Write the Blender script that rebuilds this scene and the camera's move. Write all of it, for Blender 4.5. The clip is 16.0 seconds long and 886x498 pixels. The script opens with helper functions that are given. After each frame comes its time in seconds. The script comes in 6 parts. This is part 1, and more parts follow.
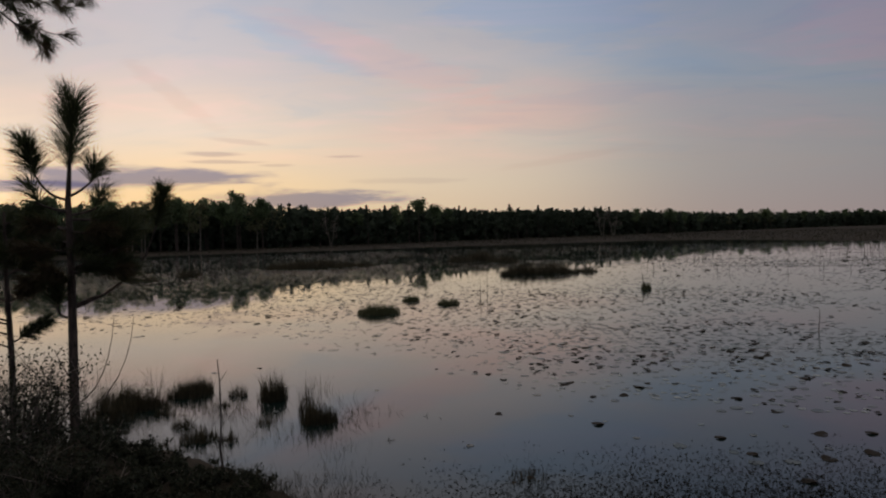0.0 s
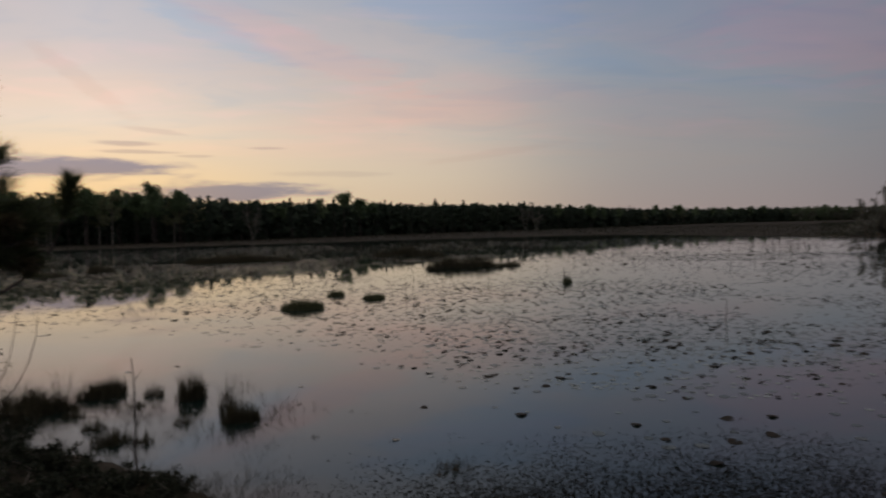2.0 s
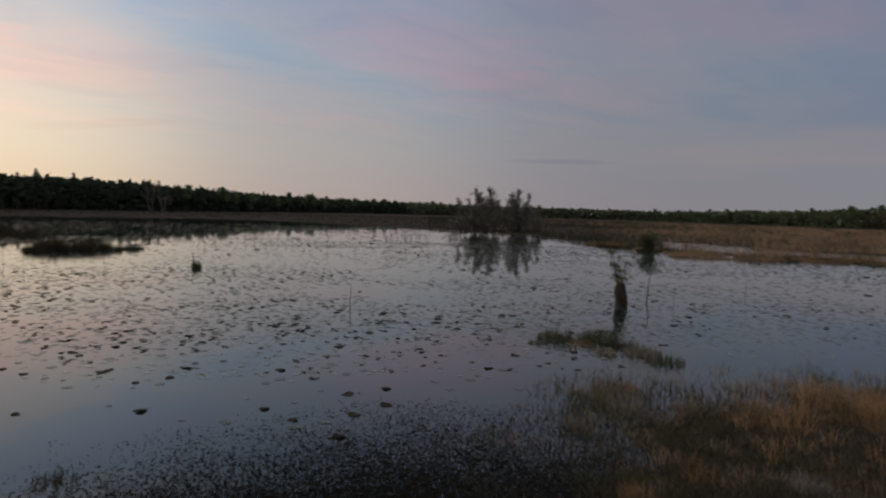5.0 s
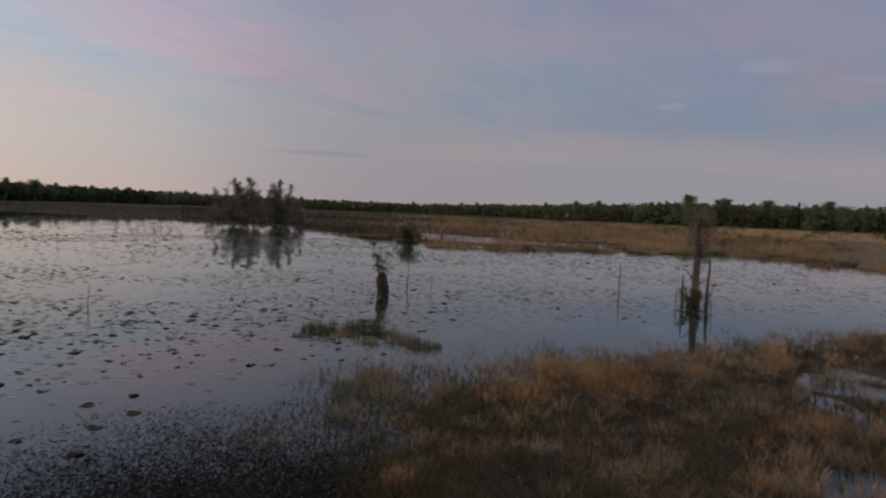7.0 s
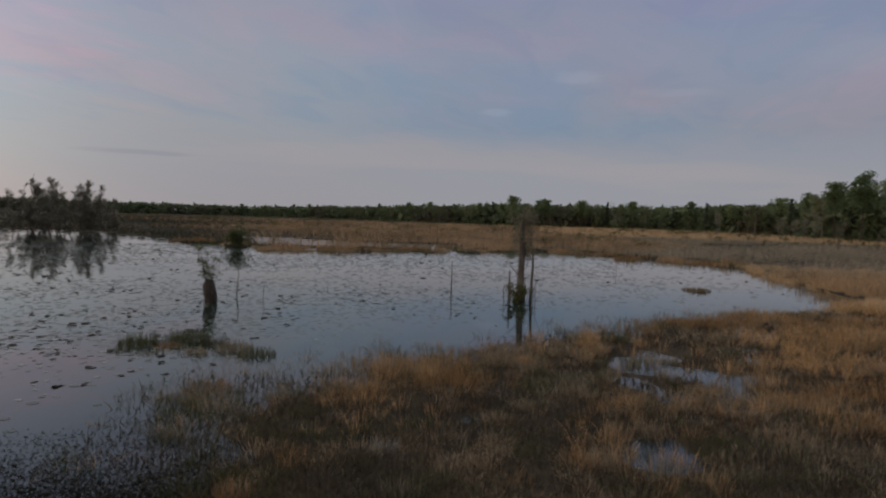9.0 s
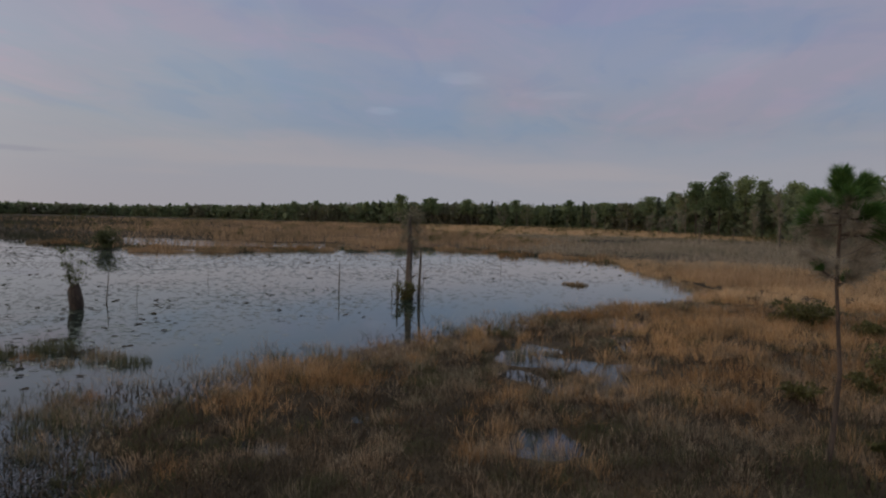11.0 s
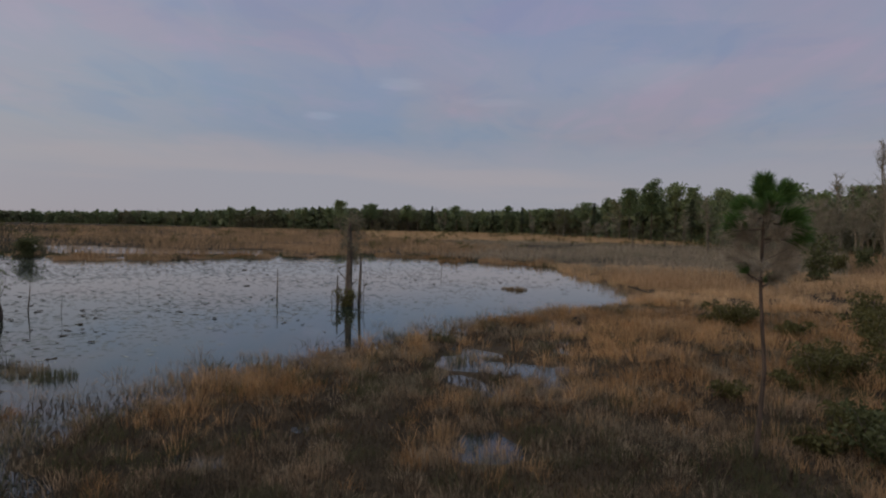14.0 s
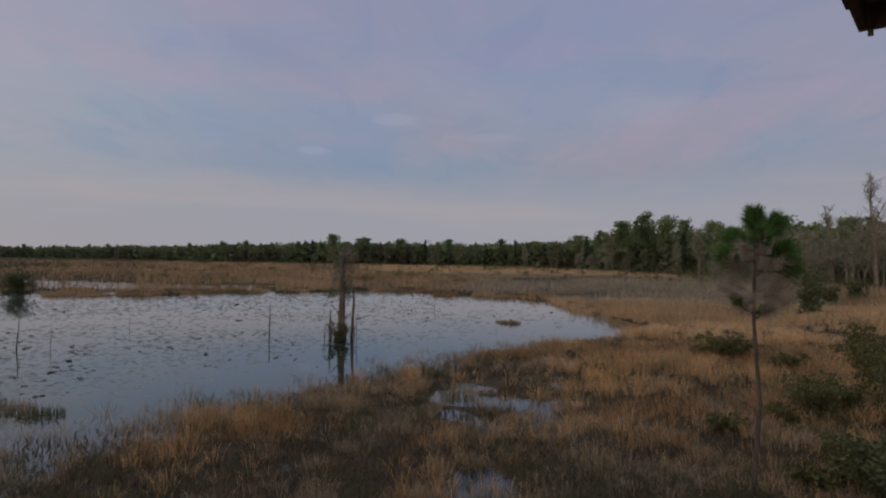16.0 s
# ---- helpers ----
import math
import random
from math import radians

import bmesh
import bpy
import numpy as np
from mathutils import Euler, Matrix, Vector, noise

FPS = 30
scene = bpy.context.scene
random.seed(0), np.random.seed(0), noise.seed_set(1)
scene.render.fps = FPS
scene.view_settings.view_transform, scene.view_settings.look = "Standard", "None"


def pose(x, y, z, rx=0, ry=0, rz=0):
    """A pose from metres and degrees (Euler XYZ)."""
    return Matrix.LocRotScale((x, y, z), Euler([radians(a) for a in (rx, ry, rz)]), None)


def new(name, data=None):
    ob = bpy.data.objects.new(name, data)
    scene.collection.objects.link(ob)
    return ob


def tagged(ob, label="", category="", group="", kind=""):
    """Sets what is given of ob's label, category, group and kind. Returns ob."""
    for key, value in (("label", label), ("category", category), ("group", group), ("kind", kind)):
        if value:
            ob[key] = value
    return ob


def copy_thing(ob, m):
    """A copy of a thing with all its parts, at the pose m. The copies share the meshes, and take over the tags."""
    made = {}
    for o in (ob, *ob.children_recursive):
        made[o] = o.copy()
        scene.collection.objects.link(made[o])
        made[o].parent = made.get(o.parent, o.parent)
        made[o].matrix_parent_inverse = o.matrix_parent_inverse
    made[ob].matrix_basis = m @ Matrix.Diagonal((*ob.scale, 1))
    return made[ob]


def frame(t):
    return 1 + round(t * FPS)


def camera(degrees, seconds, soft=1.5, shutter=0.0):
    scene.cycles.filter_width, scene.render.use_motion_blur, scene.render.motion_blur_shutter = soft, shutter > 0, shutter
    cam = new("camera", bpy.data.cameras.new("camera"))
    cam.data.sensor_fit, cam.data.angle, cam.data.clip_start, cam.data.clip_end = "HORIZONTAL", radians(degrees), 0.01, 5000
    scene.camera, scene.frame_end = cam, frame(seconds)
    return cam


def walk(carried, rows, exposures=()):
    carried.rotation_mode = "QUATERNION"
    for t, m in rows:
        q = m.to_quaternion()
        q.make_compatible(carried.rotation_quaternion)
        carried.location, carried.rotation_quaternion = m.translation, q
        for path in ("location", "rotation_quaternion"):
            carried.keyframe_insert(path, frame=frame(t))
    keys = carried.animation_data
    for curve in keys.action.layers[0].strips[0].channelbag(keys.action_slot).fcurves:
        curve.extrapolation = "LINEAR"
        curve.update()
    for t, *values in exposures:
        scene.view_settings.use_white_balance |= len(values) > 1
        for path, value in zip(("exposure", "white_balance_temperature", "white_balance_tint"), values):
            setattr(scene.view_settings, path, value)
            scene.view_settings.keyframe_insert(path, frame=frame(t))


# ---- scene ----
# ================= camera: one spot on the bank, turning from the sunset to the marsh =================
EYE_Z = 3.5
cam = camera(67.4, 16.0, soft=2.1, shutter=0.5)
TURNS = [
    (0.0, 0.00, -1.43, 1.54), (0.5, -0.28, -1.43, 1.42), (1.0, -0.58, -1.44, 1.45), (1.5, -1.44, -1.60, 1.69),
    (2.0, -6.39, -2.08, 1.27), (2.5, -13.45, -2.18, -1.13), (3.0, -21.34, -2.04, -1.49), (3.5, -25.93, -2.04, -1.63),
    (6.0, -46.98, -3.64, -1.81), (6.5, -52.73, -3.40, -2.01), (7.0, -57.43, -3.23, -2.22), (7.5, -61.42, -3.17, -2.20),
    (8.0, -64.07, -3.28, -1.98), (8.5, -69.06, -2.98, -1.75), (9.0, -71.68, -2.62, -1.64), (9.5, -74.79, -2.38, -1.71),
    (12.0, -83.67, -2.74, -1.10), (12.5, -84.58, -2.76, -1.13), (13.0, -85.23, -2.71, -1.07), (13.5, -85.96, -2.34, -1.06),
    (14.0, -86.51, -1.88, -1.16), (14.5, -86.80, -1.15, -1.05), (15.0, -86.92, -0.09, -0.93), (15.5, -87.02, 0.68, -0.88),
    (16.0, -87.10, 1.01, -0.89),
]
walk(cam, [(t, pose(0, 0, EYE_Z, 90 + pitch, roll, yaw)) for t, yaw, pitch, roll in TURNS],
     exposures=[(0.0, -0.86, 6500, 9), (1.5, -0.86, 6500, 9), (2.5, -0.92, 6450, 6), (3.5, -0.62, 6350, 3), (6.0, -0.38, 6650, 8), (7.0, -0.15, 6750, 8),
                (8.5, -0.16, 6550, 3), (9.0, -0.08, 6550, 3), (9.5, 0.04, 6550, 3), (10.5, 0.02, 6500, 4), (12.0, -0.02, 6500, 5), (16.0, 0.03, 6500, 6)])

# ================= sky: dusk, the sun just gone =================
SUNSET = 22.0      # degrees to the left of +y


class Nodes:
    """Short spellings for building a node tree."""

    def __init__(self, tree):
        self.tree = tree
        tree.nodes.clear()

    def add(self, kind):
        return self.tree.nodes.new(kind)

    def link(self, a, b):
        self.tree.links.new(a, b)

    def put(self, socket, v):
        if isinstance(v, bpy.types.NodeSocket):
            self.link(v, socket)
        else:
            socket.default_value = v

    def math(self, op, a, b=0.0, c=0.0, clamp=False):
        n = self.add("ShaderNodeMath")
        n.operation, n.use_clamp = op, clamp
        for s, v in zip(n.inputs, (a, b, c)):
            self.put(s, v)
        return n.outputs[0]

    def smooth(self, v, lo, hi, a=0.0, b=1.0):
        n = self.add("ShaderNodeMapRange")
        n.interpolation_type = "SMOOTHSTEP"
        for s, x in zip(n.inputs, (v, lo, hi, a, b)):
            self.put(s, x)
        return n.outputs[0]

    def mix(self, f, a, b, mode="MIX"):
        n = self.add("ShaderNodeMix")
        n.data_type, n.blend_type = "RGBA", mode
        self.put(n.inputs[0], f)
        self.put(n.inputs[6], a)
        self.put(n.inputs[7], b)
        return n.outputs[2]

    def ramp(self, v, stops):
        n = self.add("ShaderNodeValToRGB")
        e = n.color_ramp.elements
        while len(e) < len(stops):
            e.new(0.5)
        for el, (p, c) in zip(e, stops):
            el.position, el.color = p, c
        self.put(n.inputs[0], v)
        return n.outputs[0]

    def noise(self, vec, scale, detail=4.0, rough=0.55, distort=0.0):
        n = self.add("ShaderNodeTexNoise")
        if vec is not None:
            self.link(vec, n.inputs["Vector"])
        n.inputs["Scale"].default_value = scale
        n.inputs["Detail"].default_value = detail
        n.inputs["Roughness"].default_value = rough
        n.inputs["Distortion"].default_value = distort
        return n.outputs[0]

    def xyz(self, x, y, z=0.0):
        n = self.add("ShaderNodeCombineXYZ")
        for s, v in zip(n.inputs, (x, y, z)):
            self.put(s, v)
        return n.outputs[0]


def build_sky():
    world = bpy.data.worlds.new("dusk_sky")
    world.use_nodes = True
    scene.world = world
    n = Nodes(world.node_tree)
    out = n.add("ShaderNodeOutputWorld")
    tc = n.add("ShaderNodeTexCoord")
    sep = n.add("ShaderNodeSeparateXYZ")
    n.link(tc.outputs["Generated"], sep.inputs[0])
    x, y, z = sep.outputs
    deg = 180 / math.pi
    elev = n.math("MULTIPLY", n.math("ARCSINE", z), deg)
    azim = n.math("MULTIPLY", n.math("ARCTAN2", n.math("MULTIPLY", x, -1.0), y), deg)
    s = radians(SUNSET)
    flat = n.math("SQRT", n.math("ADD", n.math("MULTIPLY", x, x), n.math("MULTIPLY", y, y)))
    near = n.math("DIVIDE", n.math("ADD", n.math("MULTIPLY", x, -math.sin(s)), n.math("MULTIPLY", y, math.cos(s))),
                  n.math("MAXIMUM", flat, 0.001))
    h = n.math("DIVIDE", elev, 90.0, clamp=True)

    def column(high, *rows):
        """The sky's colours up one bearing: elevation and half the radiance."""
        # unseen sky: dips at 32 to darken water, overhead brightened to light the land
        unseen_sky = (32, high), (54, (0.92, 0.89, 0.92)), (90, (1.22, 1.17, 1.20))
        return n.ramp(h, [(e / 90, (c[0] / 2, c[1] / 2, c[2] / 2, 1)) for e, c in (*rows, *unseen_sky)])

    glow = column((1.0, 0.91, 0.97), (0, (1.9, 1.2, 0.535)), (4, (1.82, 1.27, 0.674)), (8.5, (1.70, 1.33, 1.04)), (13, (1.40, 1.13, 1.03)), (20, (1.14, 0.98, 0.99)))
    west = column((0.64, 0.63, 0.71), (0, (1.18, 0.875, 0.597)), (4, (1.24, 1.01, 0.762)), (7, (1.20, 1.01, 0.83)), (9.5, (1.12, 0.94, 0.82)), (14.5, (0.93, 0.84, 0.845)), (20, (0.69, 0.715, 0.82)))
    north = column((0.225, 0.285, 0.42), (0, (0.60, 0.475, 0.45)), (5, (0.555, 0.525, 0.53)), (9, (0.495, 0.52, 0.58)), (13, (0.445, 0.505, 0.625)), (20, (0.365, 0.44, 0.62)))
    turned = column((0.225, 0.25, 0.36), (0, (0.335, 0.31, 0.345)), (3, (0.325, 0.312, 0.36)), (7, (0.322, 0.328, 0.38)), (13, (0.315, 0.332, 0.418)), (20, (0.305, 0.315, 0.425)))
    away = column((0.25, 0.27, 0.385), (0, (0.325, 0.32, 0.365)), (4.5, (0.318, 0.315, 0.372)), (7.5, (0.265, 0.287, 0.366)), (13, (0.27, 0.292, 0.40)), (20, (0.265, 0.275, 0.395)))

    # blend the bearings smoothly by their angle from the sunset
    off = n.math("MINIMUM", n.math("MULTIPLY", n.math("ARCCOSINE", n.math("MINIMUM", n.math("MAXIMUM", near, -1.0), 1.0)), deg), 104.0)
    total, weight = None, None
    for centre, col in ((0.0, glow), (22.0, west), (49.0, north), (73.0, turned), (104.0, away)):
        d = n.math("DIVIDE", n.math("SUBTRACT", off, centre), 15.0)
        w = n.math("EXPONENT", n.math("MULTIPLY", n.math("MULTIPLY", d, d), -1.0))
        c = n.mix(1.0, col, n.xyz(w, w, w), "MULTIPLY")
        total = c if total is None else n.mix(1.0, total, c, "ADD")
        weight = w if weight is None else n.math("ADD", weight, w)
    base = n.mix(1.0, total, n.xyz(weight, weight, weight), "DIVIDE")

    def tinted(part_, c):
        return n.mix(part_, base, n.mix(1.0, base, (*c, 1), "MULTIPLY"))
    # high thin cloud: rose and grey-blue streaks, drawn out towards the horizon
    lift = n.math("ADD", n.math("MAXIMUM", z, 0.0), 0.09)
    sheet = n.xyz(n.math("DIVIDE", x, lift), n.math("DIVIDE", y, lift))
    turn = n.add("ShaderNodeMapping")
    turn.inputs["Rotation"].default_value = (0, 0, radians(28))
    turn.inputs["Scale"].default_value = (0.75, 1.5, 1.0)
    n.link(sheet, turn.inputs["Vector"])
    streak = n.noise(turn.outputs[0], 0.5, 4.0, 0.45, 0.5)
    haze = n.math("MULTIPLY", n.smooth(elev, 4.0, 9.0), n.smooth(elev, 60.0, 30.0))
    base = tinted(n.math("MULTIPLY", n.smooth(streak, 0.46, 0.66), haze), (1.10, 0.975, 0.965))
    base = tinted(n.math("MULTIPLY", n.smooth(streak, 0.50, 0.34), haze), (0.88, 0.97, 1.05))
    # wisps: finer bands within them
    wisp = n.noise(turn.outputs[0], 1.9, 5.0, 0.55, 0.9)
    base = tinted(n.math("MULTIPLY", n.smooth(wisp, 0.50, 0.68), haze), (1.075, 1.01, 1.02))
    base = tinted(n.math("MULTIPLY", n.smooth(wisp, 0.48, 0.32), haze), (0.93, 0.965, 1.0))
    # a pale bank low over the marsh
    low = n.noise(n.xyz(n.math("MULTIPLY", azim, 0.035), n.math("MULTIPLY", elev, 0.33)), 1.0, 4.0, 0.5)
    pale = n.math("MULTIPLY", n.math("MULTIPLY", n.smooth(low, 0.47, 0.62), n.smooth(near, 0.6, 0.0)),
                  n.math("MULTIPLY", n.smooth(elev, 1.5, 4.0), n.smooth(elev, 9.0, 6.0)))
    base = tinted(pale, (1.10, 1.04, 1.0))

    # the brightest of the afterglow, where the sun went down outside the walk's view
    dx = n.math("DIVIDE", n.math("SUBTRACT", azim, 54.0), 13.0)
    dy = n.math("DIVIDE", elev, 9.0)
    g = n.math("EXPONENT", n.math("MULTIPLY", n.math("ADD", n.math("MULTIPLY", dx, dx), n.math("MULTIPLY", dy, dy)), -1.0))
    base = n.mix(1.0, base, n.mix(1.0, n.xyz(g, g, g), (3.8, 2.35, 1.1, 1), "MULTIPLY"), "ADD")

    # small flat clouds: bearing, elevation, half length, half height, strength, colour, slope
    ragged = n.math("SUBTRACT", n.noise(n.xyz(n.math("MULTIPLY", azim, 0.22), n.math("MULTIPLY", elev, 1.3)), 1.0, 5.0, 0.6), 0.5)
    mauve, smoke, light = (0.34, 0.40, 0.72), (0.66, 0.66, 0.76), (1.14, 1.12, 1.09)
    low_clouds = (
        (25.0, 4.9, 10.5, 0.95, 0.95, mauve, 0), (11.5, 3.1, 8.5, 0.85, 0.9, mauve, 0), (33.0, 4.2, 7.0, 0.5, 0.8, mauve, 0),
        (18.9, 6.85, 2.4, 0.22, 0.8, smoke, 0), (18.0, 6.2, 3.4, 0.16, 0.7, smoke, 0), (14.0, 5.95, 1.6, 0.15, 0.5, smoke, 0),
        (8.2, 6.65, 1.8, 0.14, 0.6, smoke, 0), (17.0, 7.9, 2.4, 0.25, 0.35, smoke, 0.1), (3.0, 4.5, 4.5, 0.3, 0.3, smoke, 0))
    west_clouds = (
        (21.8, 11.4, 3.6, 0.9, 0.4, (0.92, 0.85, 0.83), 0.7), (5.0, 14.6, 11.0, 1.7, 0.75, (1.12, 0.95, 0.93), 0.34), (12.0, 15.6, 6.5, 1.3, 0.8, (0.84, 0.96, 1.06), 0.34),
        (10.0, 11.2, 7.0, 1.6, 0.55, (0.92, 0.99, 1.05), 0.15), (-8.0, 9.6, 9.0, 1.9, 0.35, (1.10, 0.97, 0.95), 0.1), (-11.0, 6.0, 6.0, 0.35, 0.45, (0.94, 0.9, 0.9), -0.12),
        (-9.0, 18.0, 11.0, 3.0, 0.8, (0.84, 0.95, 1.06), 0.15), (-20.0, 12.5, 8.0, 2.2, 0.5, (0.90, 0.98, 1.03), 0.1))
    north_clouds = (
        (-37.0, 13.0, 10.0, 3.2, 0.9, (1.15, 0.97, 0.98), 0.15), (-47.0, 10.0, 9.0, 2.0, 0.5, (1.10, 0.98, 0.98), 0.1), (-27.0, 6.0, 10.0, 2.0, 0.35, (1.06, 0.99, 0.95), 0),
        (-47.2, 4.5, 4.5, 0.22, 0.8, (0.86, 0.86, 0.91), 0), (-62.0, 15.0, 8.0, 1.6, 0.7, (1.10, 0.98, 0.99), 0.1), (-70.0, 17.6, 9.0, 1.3, 0.6, (0.90, 0.97, 1.03), -0.05),
        (-77.0, 14.6, 7.5, 1.2, 0.75, (1.12, 1.0, 1.0), 0.06))
    east_clouds = (
        (-66.0, 11.0, 10.0, 1.7, 0.7, (0.90, 0.99, 1.02), 0), (-86.0, 8.3, 11.0, 1.4, 0.6, (0.92, 0.99, 1.02), 0), (-94.0, 17.4, 8.0, 1.5, 0.75, (1.13, 0.99, 0.99), -0.05),
        (-107.0, 15.0, 8.0, 1.7, 0.7, (0.86, 0.94, 1.0), 0.1), (-104.0, 12.5, 4.5, 1.3, 0.55, (1.1, 1.07, 1.03), 0), (-115.0, 9.5, 8.0, 1.6, 0.5, (0.92, 0.98, 1.03), 0),
        (-75.9, 9.1, 1.6, 0.45, 0.9, light, 0), (-82.8, 11.9, 2.4, 0.6, 0.7, light, 0), (-90.0, 10.6, 3.5, 0.4, 0.4, light, 0))
    for az, el, w, hh, k, c, slope in low_clouds + west_clouds + north_clouds + east_clouds:
        dx = n.math("DIVIDE", n.math("SUBTRACT", azim, az), w)
        dy = n.math("DIVIDE", n.math("SUBTRACT", n.math("SUBTRACT", elev, el), n.math("MULTIPLY", n.math("SUBTRACT", azim, az), slope)), hh)
        d = n.math("SQRT", n.math("ADD", n.math("MULTIPLY", dx, dx), n.math("MULTIPLY", dy, dy)))
        d = n.math("ADD", d, n.math("MULTIPLY", ragged, 1.7))
        base = tinted(n.math("MULTIPLY", n.smooth(d, 1.2, 0.5), k), c)

    # the last of the scattered light, from the sun at the horizon
    air = n.add("ShaderNodeTexSky")
    air.sky_type = "NISHITA"
    air.sun_disc = False
    air.sun_elevation = radians(0.5)
    air.sun_rotation = radians(-SUNSET)
    a = n.add("ShaderNodeBackground")
    n.link(air.outputs[0], a.inputs[0])
    a.inputs[1].default_value = 0.004
    b = n.add("ShaderNodeBackground")
    n.link(base, b.inputs[0])
    b.inputs[1].default_value = 2.0
    both = n.add("ShaderNodeAddShader")
    n.link(a.outputs[0], both.inputs[0])
    n.link(b.outputs[0], both.inputs[1])
    n.link(both.outputs[0], out.inputs[0])


build_sky()

# ================= materials =================


def material(name):
    m = bpy.data.materials.new(name)
    m.use_nodes = True
    n = Nodes(m.node_tree)
    out = n.add("ShaderNodeOutputMaterial")
    p = n.add("ShaderNodeBsdfPrincipled")
    n.link(p.outputs[0], out.inputs[0])
    return m, n, p


def plant(name, dark, light, rough=0.75, patch=None, patch_scale=0.25, through_light=0.35, own="island", sheen=0.2):
    """Foliage or grass: each blade or leaf of its own tone, and patches of another colour over the ground."""
    m, n, p = material(name)
    if own == "island":
        v = n.add("ShaderNodeNewGeometry").outputs["Random Per Island"]
    else:
        v = n.add("ShaderNodeObjectInfo").outputs["Random"]
    c = n.mix(v, (*dark, 1), (*light, 1))
    pos = n.add("ShaderNodeNewGeometry").outputs["Position"]
    if own != "island":
        isl = n.add("ShaderNodeNewGeometry").outputs["Random Per Island"]
        c = n.mix(n.math("MULTIPLY", isl, 0.5), c, (*dark, 1))
    if patch:
        f = n.smooth(n.noise(pos, patch_scale, 4.0, 0.6), 0.45, 0.62)
        c = n.mix(n.math("MULTIPLY", f, 0.85), c, (*patch, 1))
    grain = n.noise(pos, 9.0, 3.0, 0.6)
    c = n.mix(n.smooth(grain, 0.35, 0.75, 0.0, 0.45), c, (*[d * 0.5 for d in dark], 1))
    n.link(c, p.inputs["Base Color"])
    p.inputs["Roughness"].default_value = rough
    p.inputs["Specular IOR Level"].default_value = sheen
    if through_light:
        tr = n.add("ShaderNodeBsdfTranslucent")
        n.link(c, tr.inputs[0])
        both = n.add("ShaderNodeMixShader")
        both.inputs[0].default_value = through_light
        n.link(p.outputs[0], both.inputs[1])
        n.link(tr.outputs[0], both.inputs[2])
        out = [k for k in n.tree.nodes if k.bl_idname == "ShaderNodeOutputMaterial"][0]
        n.link(both.outputs[0], out.inputs[0])
    return m


def bark(name, dark, light, scale=14.0):
    m, n, p = material(name)
    tc = n.add("ShaderNodeTexCoord").outputs["Object"]
    mp = n.add("ShaderNodeMapping")
    mp.inputs["Scale"].default_value = (1, 1, 0.22)
    n.link(tc, mp.inputs["Vector"])
    f = n.noise(mp.outputs[0], scale, 6.0, 0.65)
    big = n.noise(tc, 1.7, 3.0)
    c = n.mix(n.smooth(f, 0.35, 0.65), (*dark, 1), (*light, 1))
    c = n.mix(n.smooth(big, 0.45, 0.7, 0.0, 0.5), c, (*[d * 0.7 for d in dark], 1))
    n.link(c, p.inputs["Base Color"])
    p.inputs["Roughness"].default_value = 0.9
    bump = n.add("ShaderNodeBump")
    bump.inputs["Strength"].default_value = 0.7
    bump.inputs["Distance"].default_value = 0.02
    n.link(f, bump.inputs["Height"])
    n.link(bump.outputs[0], p.inputs["Normal"])
    return m


def water_material():
    m, n, p = material("pond_water")
    pos = n.add("ShaderNodeNewGeometry").outputs["Position"]
    mp = n.add("ShaderNodeMapping")
    mp.inputs["Rotation"].default_value = (0, 0, 0.5)
    mp.inputs["Scale"].default_value = (1.0, 1.7, 1.0)
    n.link(pos, mp.inputs["Vector"])
    wide = n.noise(pos, 0.06, 3.0)
    c = n.mix(wide, (0.004, 0.009, 0.008, 1), (0.009, 0.018, 0.015, 1))
    n.link(c, p.inputs["Base Color"])
    ripple = n.noise(mp.outputs[0], 2.2, 4.0, 0.55)
    calm = n.smooth(n.noise(pos, 0.05, 2.0), 0.4, 0.65, 0.25, 1.0)
    bump = n.add("ShaderNodeBump")
    n.link(n.math("MULTIPLY", calm, 0.014), bump.inputs["Strength"])
    bump.inputs["Distance"].default_value = 0.05
    n.link(ripple, bump.inputs["Height"])
    n.link(bump.outputs[0], p.inputs["Normal"])
    p.inputs["Roughness"].default_value = 0.03
    p.inputs["IOR"].default_value = 1.48
    return m


def ground_material():
    m, n, p = material("marsh_soil")
    pos = n.add("ShaderNodeNewGeometry").outputs["Position"]
    a = n.noise(pos, 0.18, 6.0, 0.6)
    b = n.noise(pos, 5.0, 5.0, 0.65)
    c = n.mix(n.smooth(a, 0.35, 0.65), (0.026, 0.021, 0.015, 1), (0.062, 0.047, 0.031, 1))
    c = n.mix(n.smooth(b, 0.4, 0.7, 0.0, 0.7), c, (0.02, 0.017, 0.013, 1))
    n.link(c, p.inputs["Base Color"])
    p.inputs["Roughness"].default_value = 1.0
    p.inputs["Specular IOR Level"].default_value = 0.08
    bump = n.add("ShaderNodeBump")
    bump.inputs["Strength"].default_value = 0.6
    bump.inputs["Distance"].default_value = 0.04
    n.link(b, bump.inputs["Height"])
    n.link(bump.outputs[0], p.inputs["Normal"])
    return m


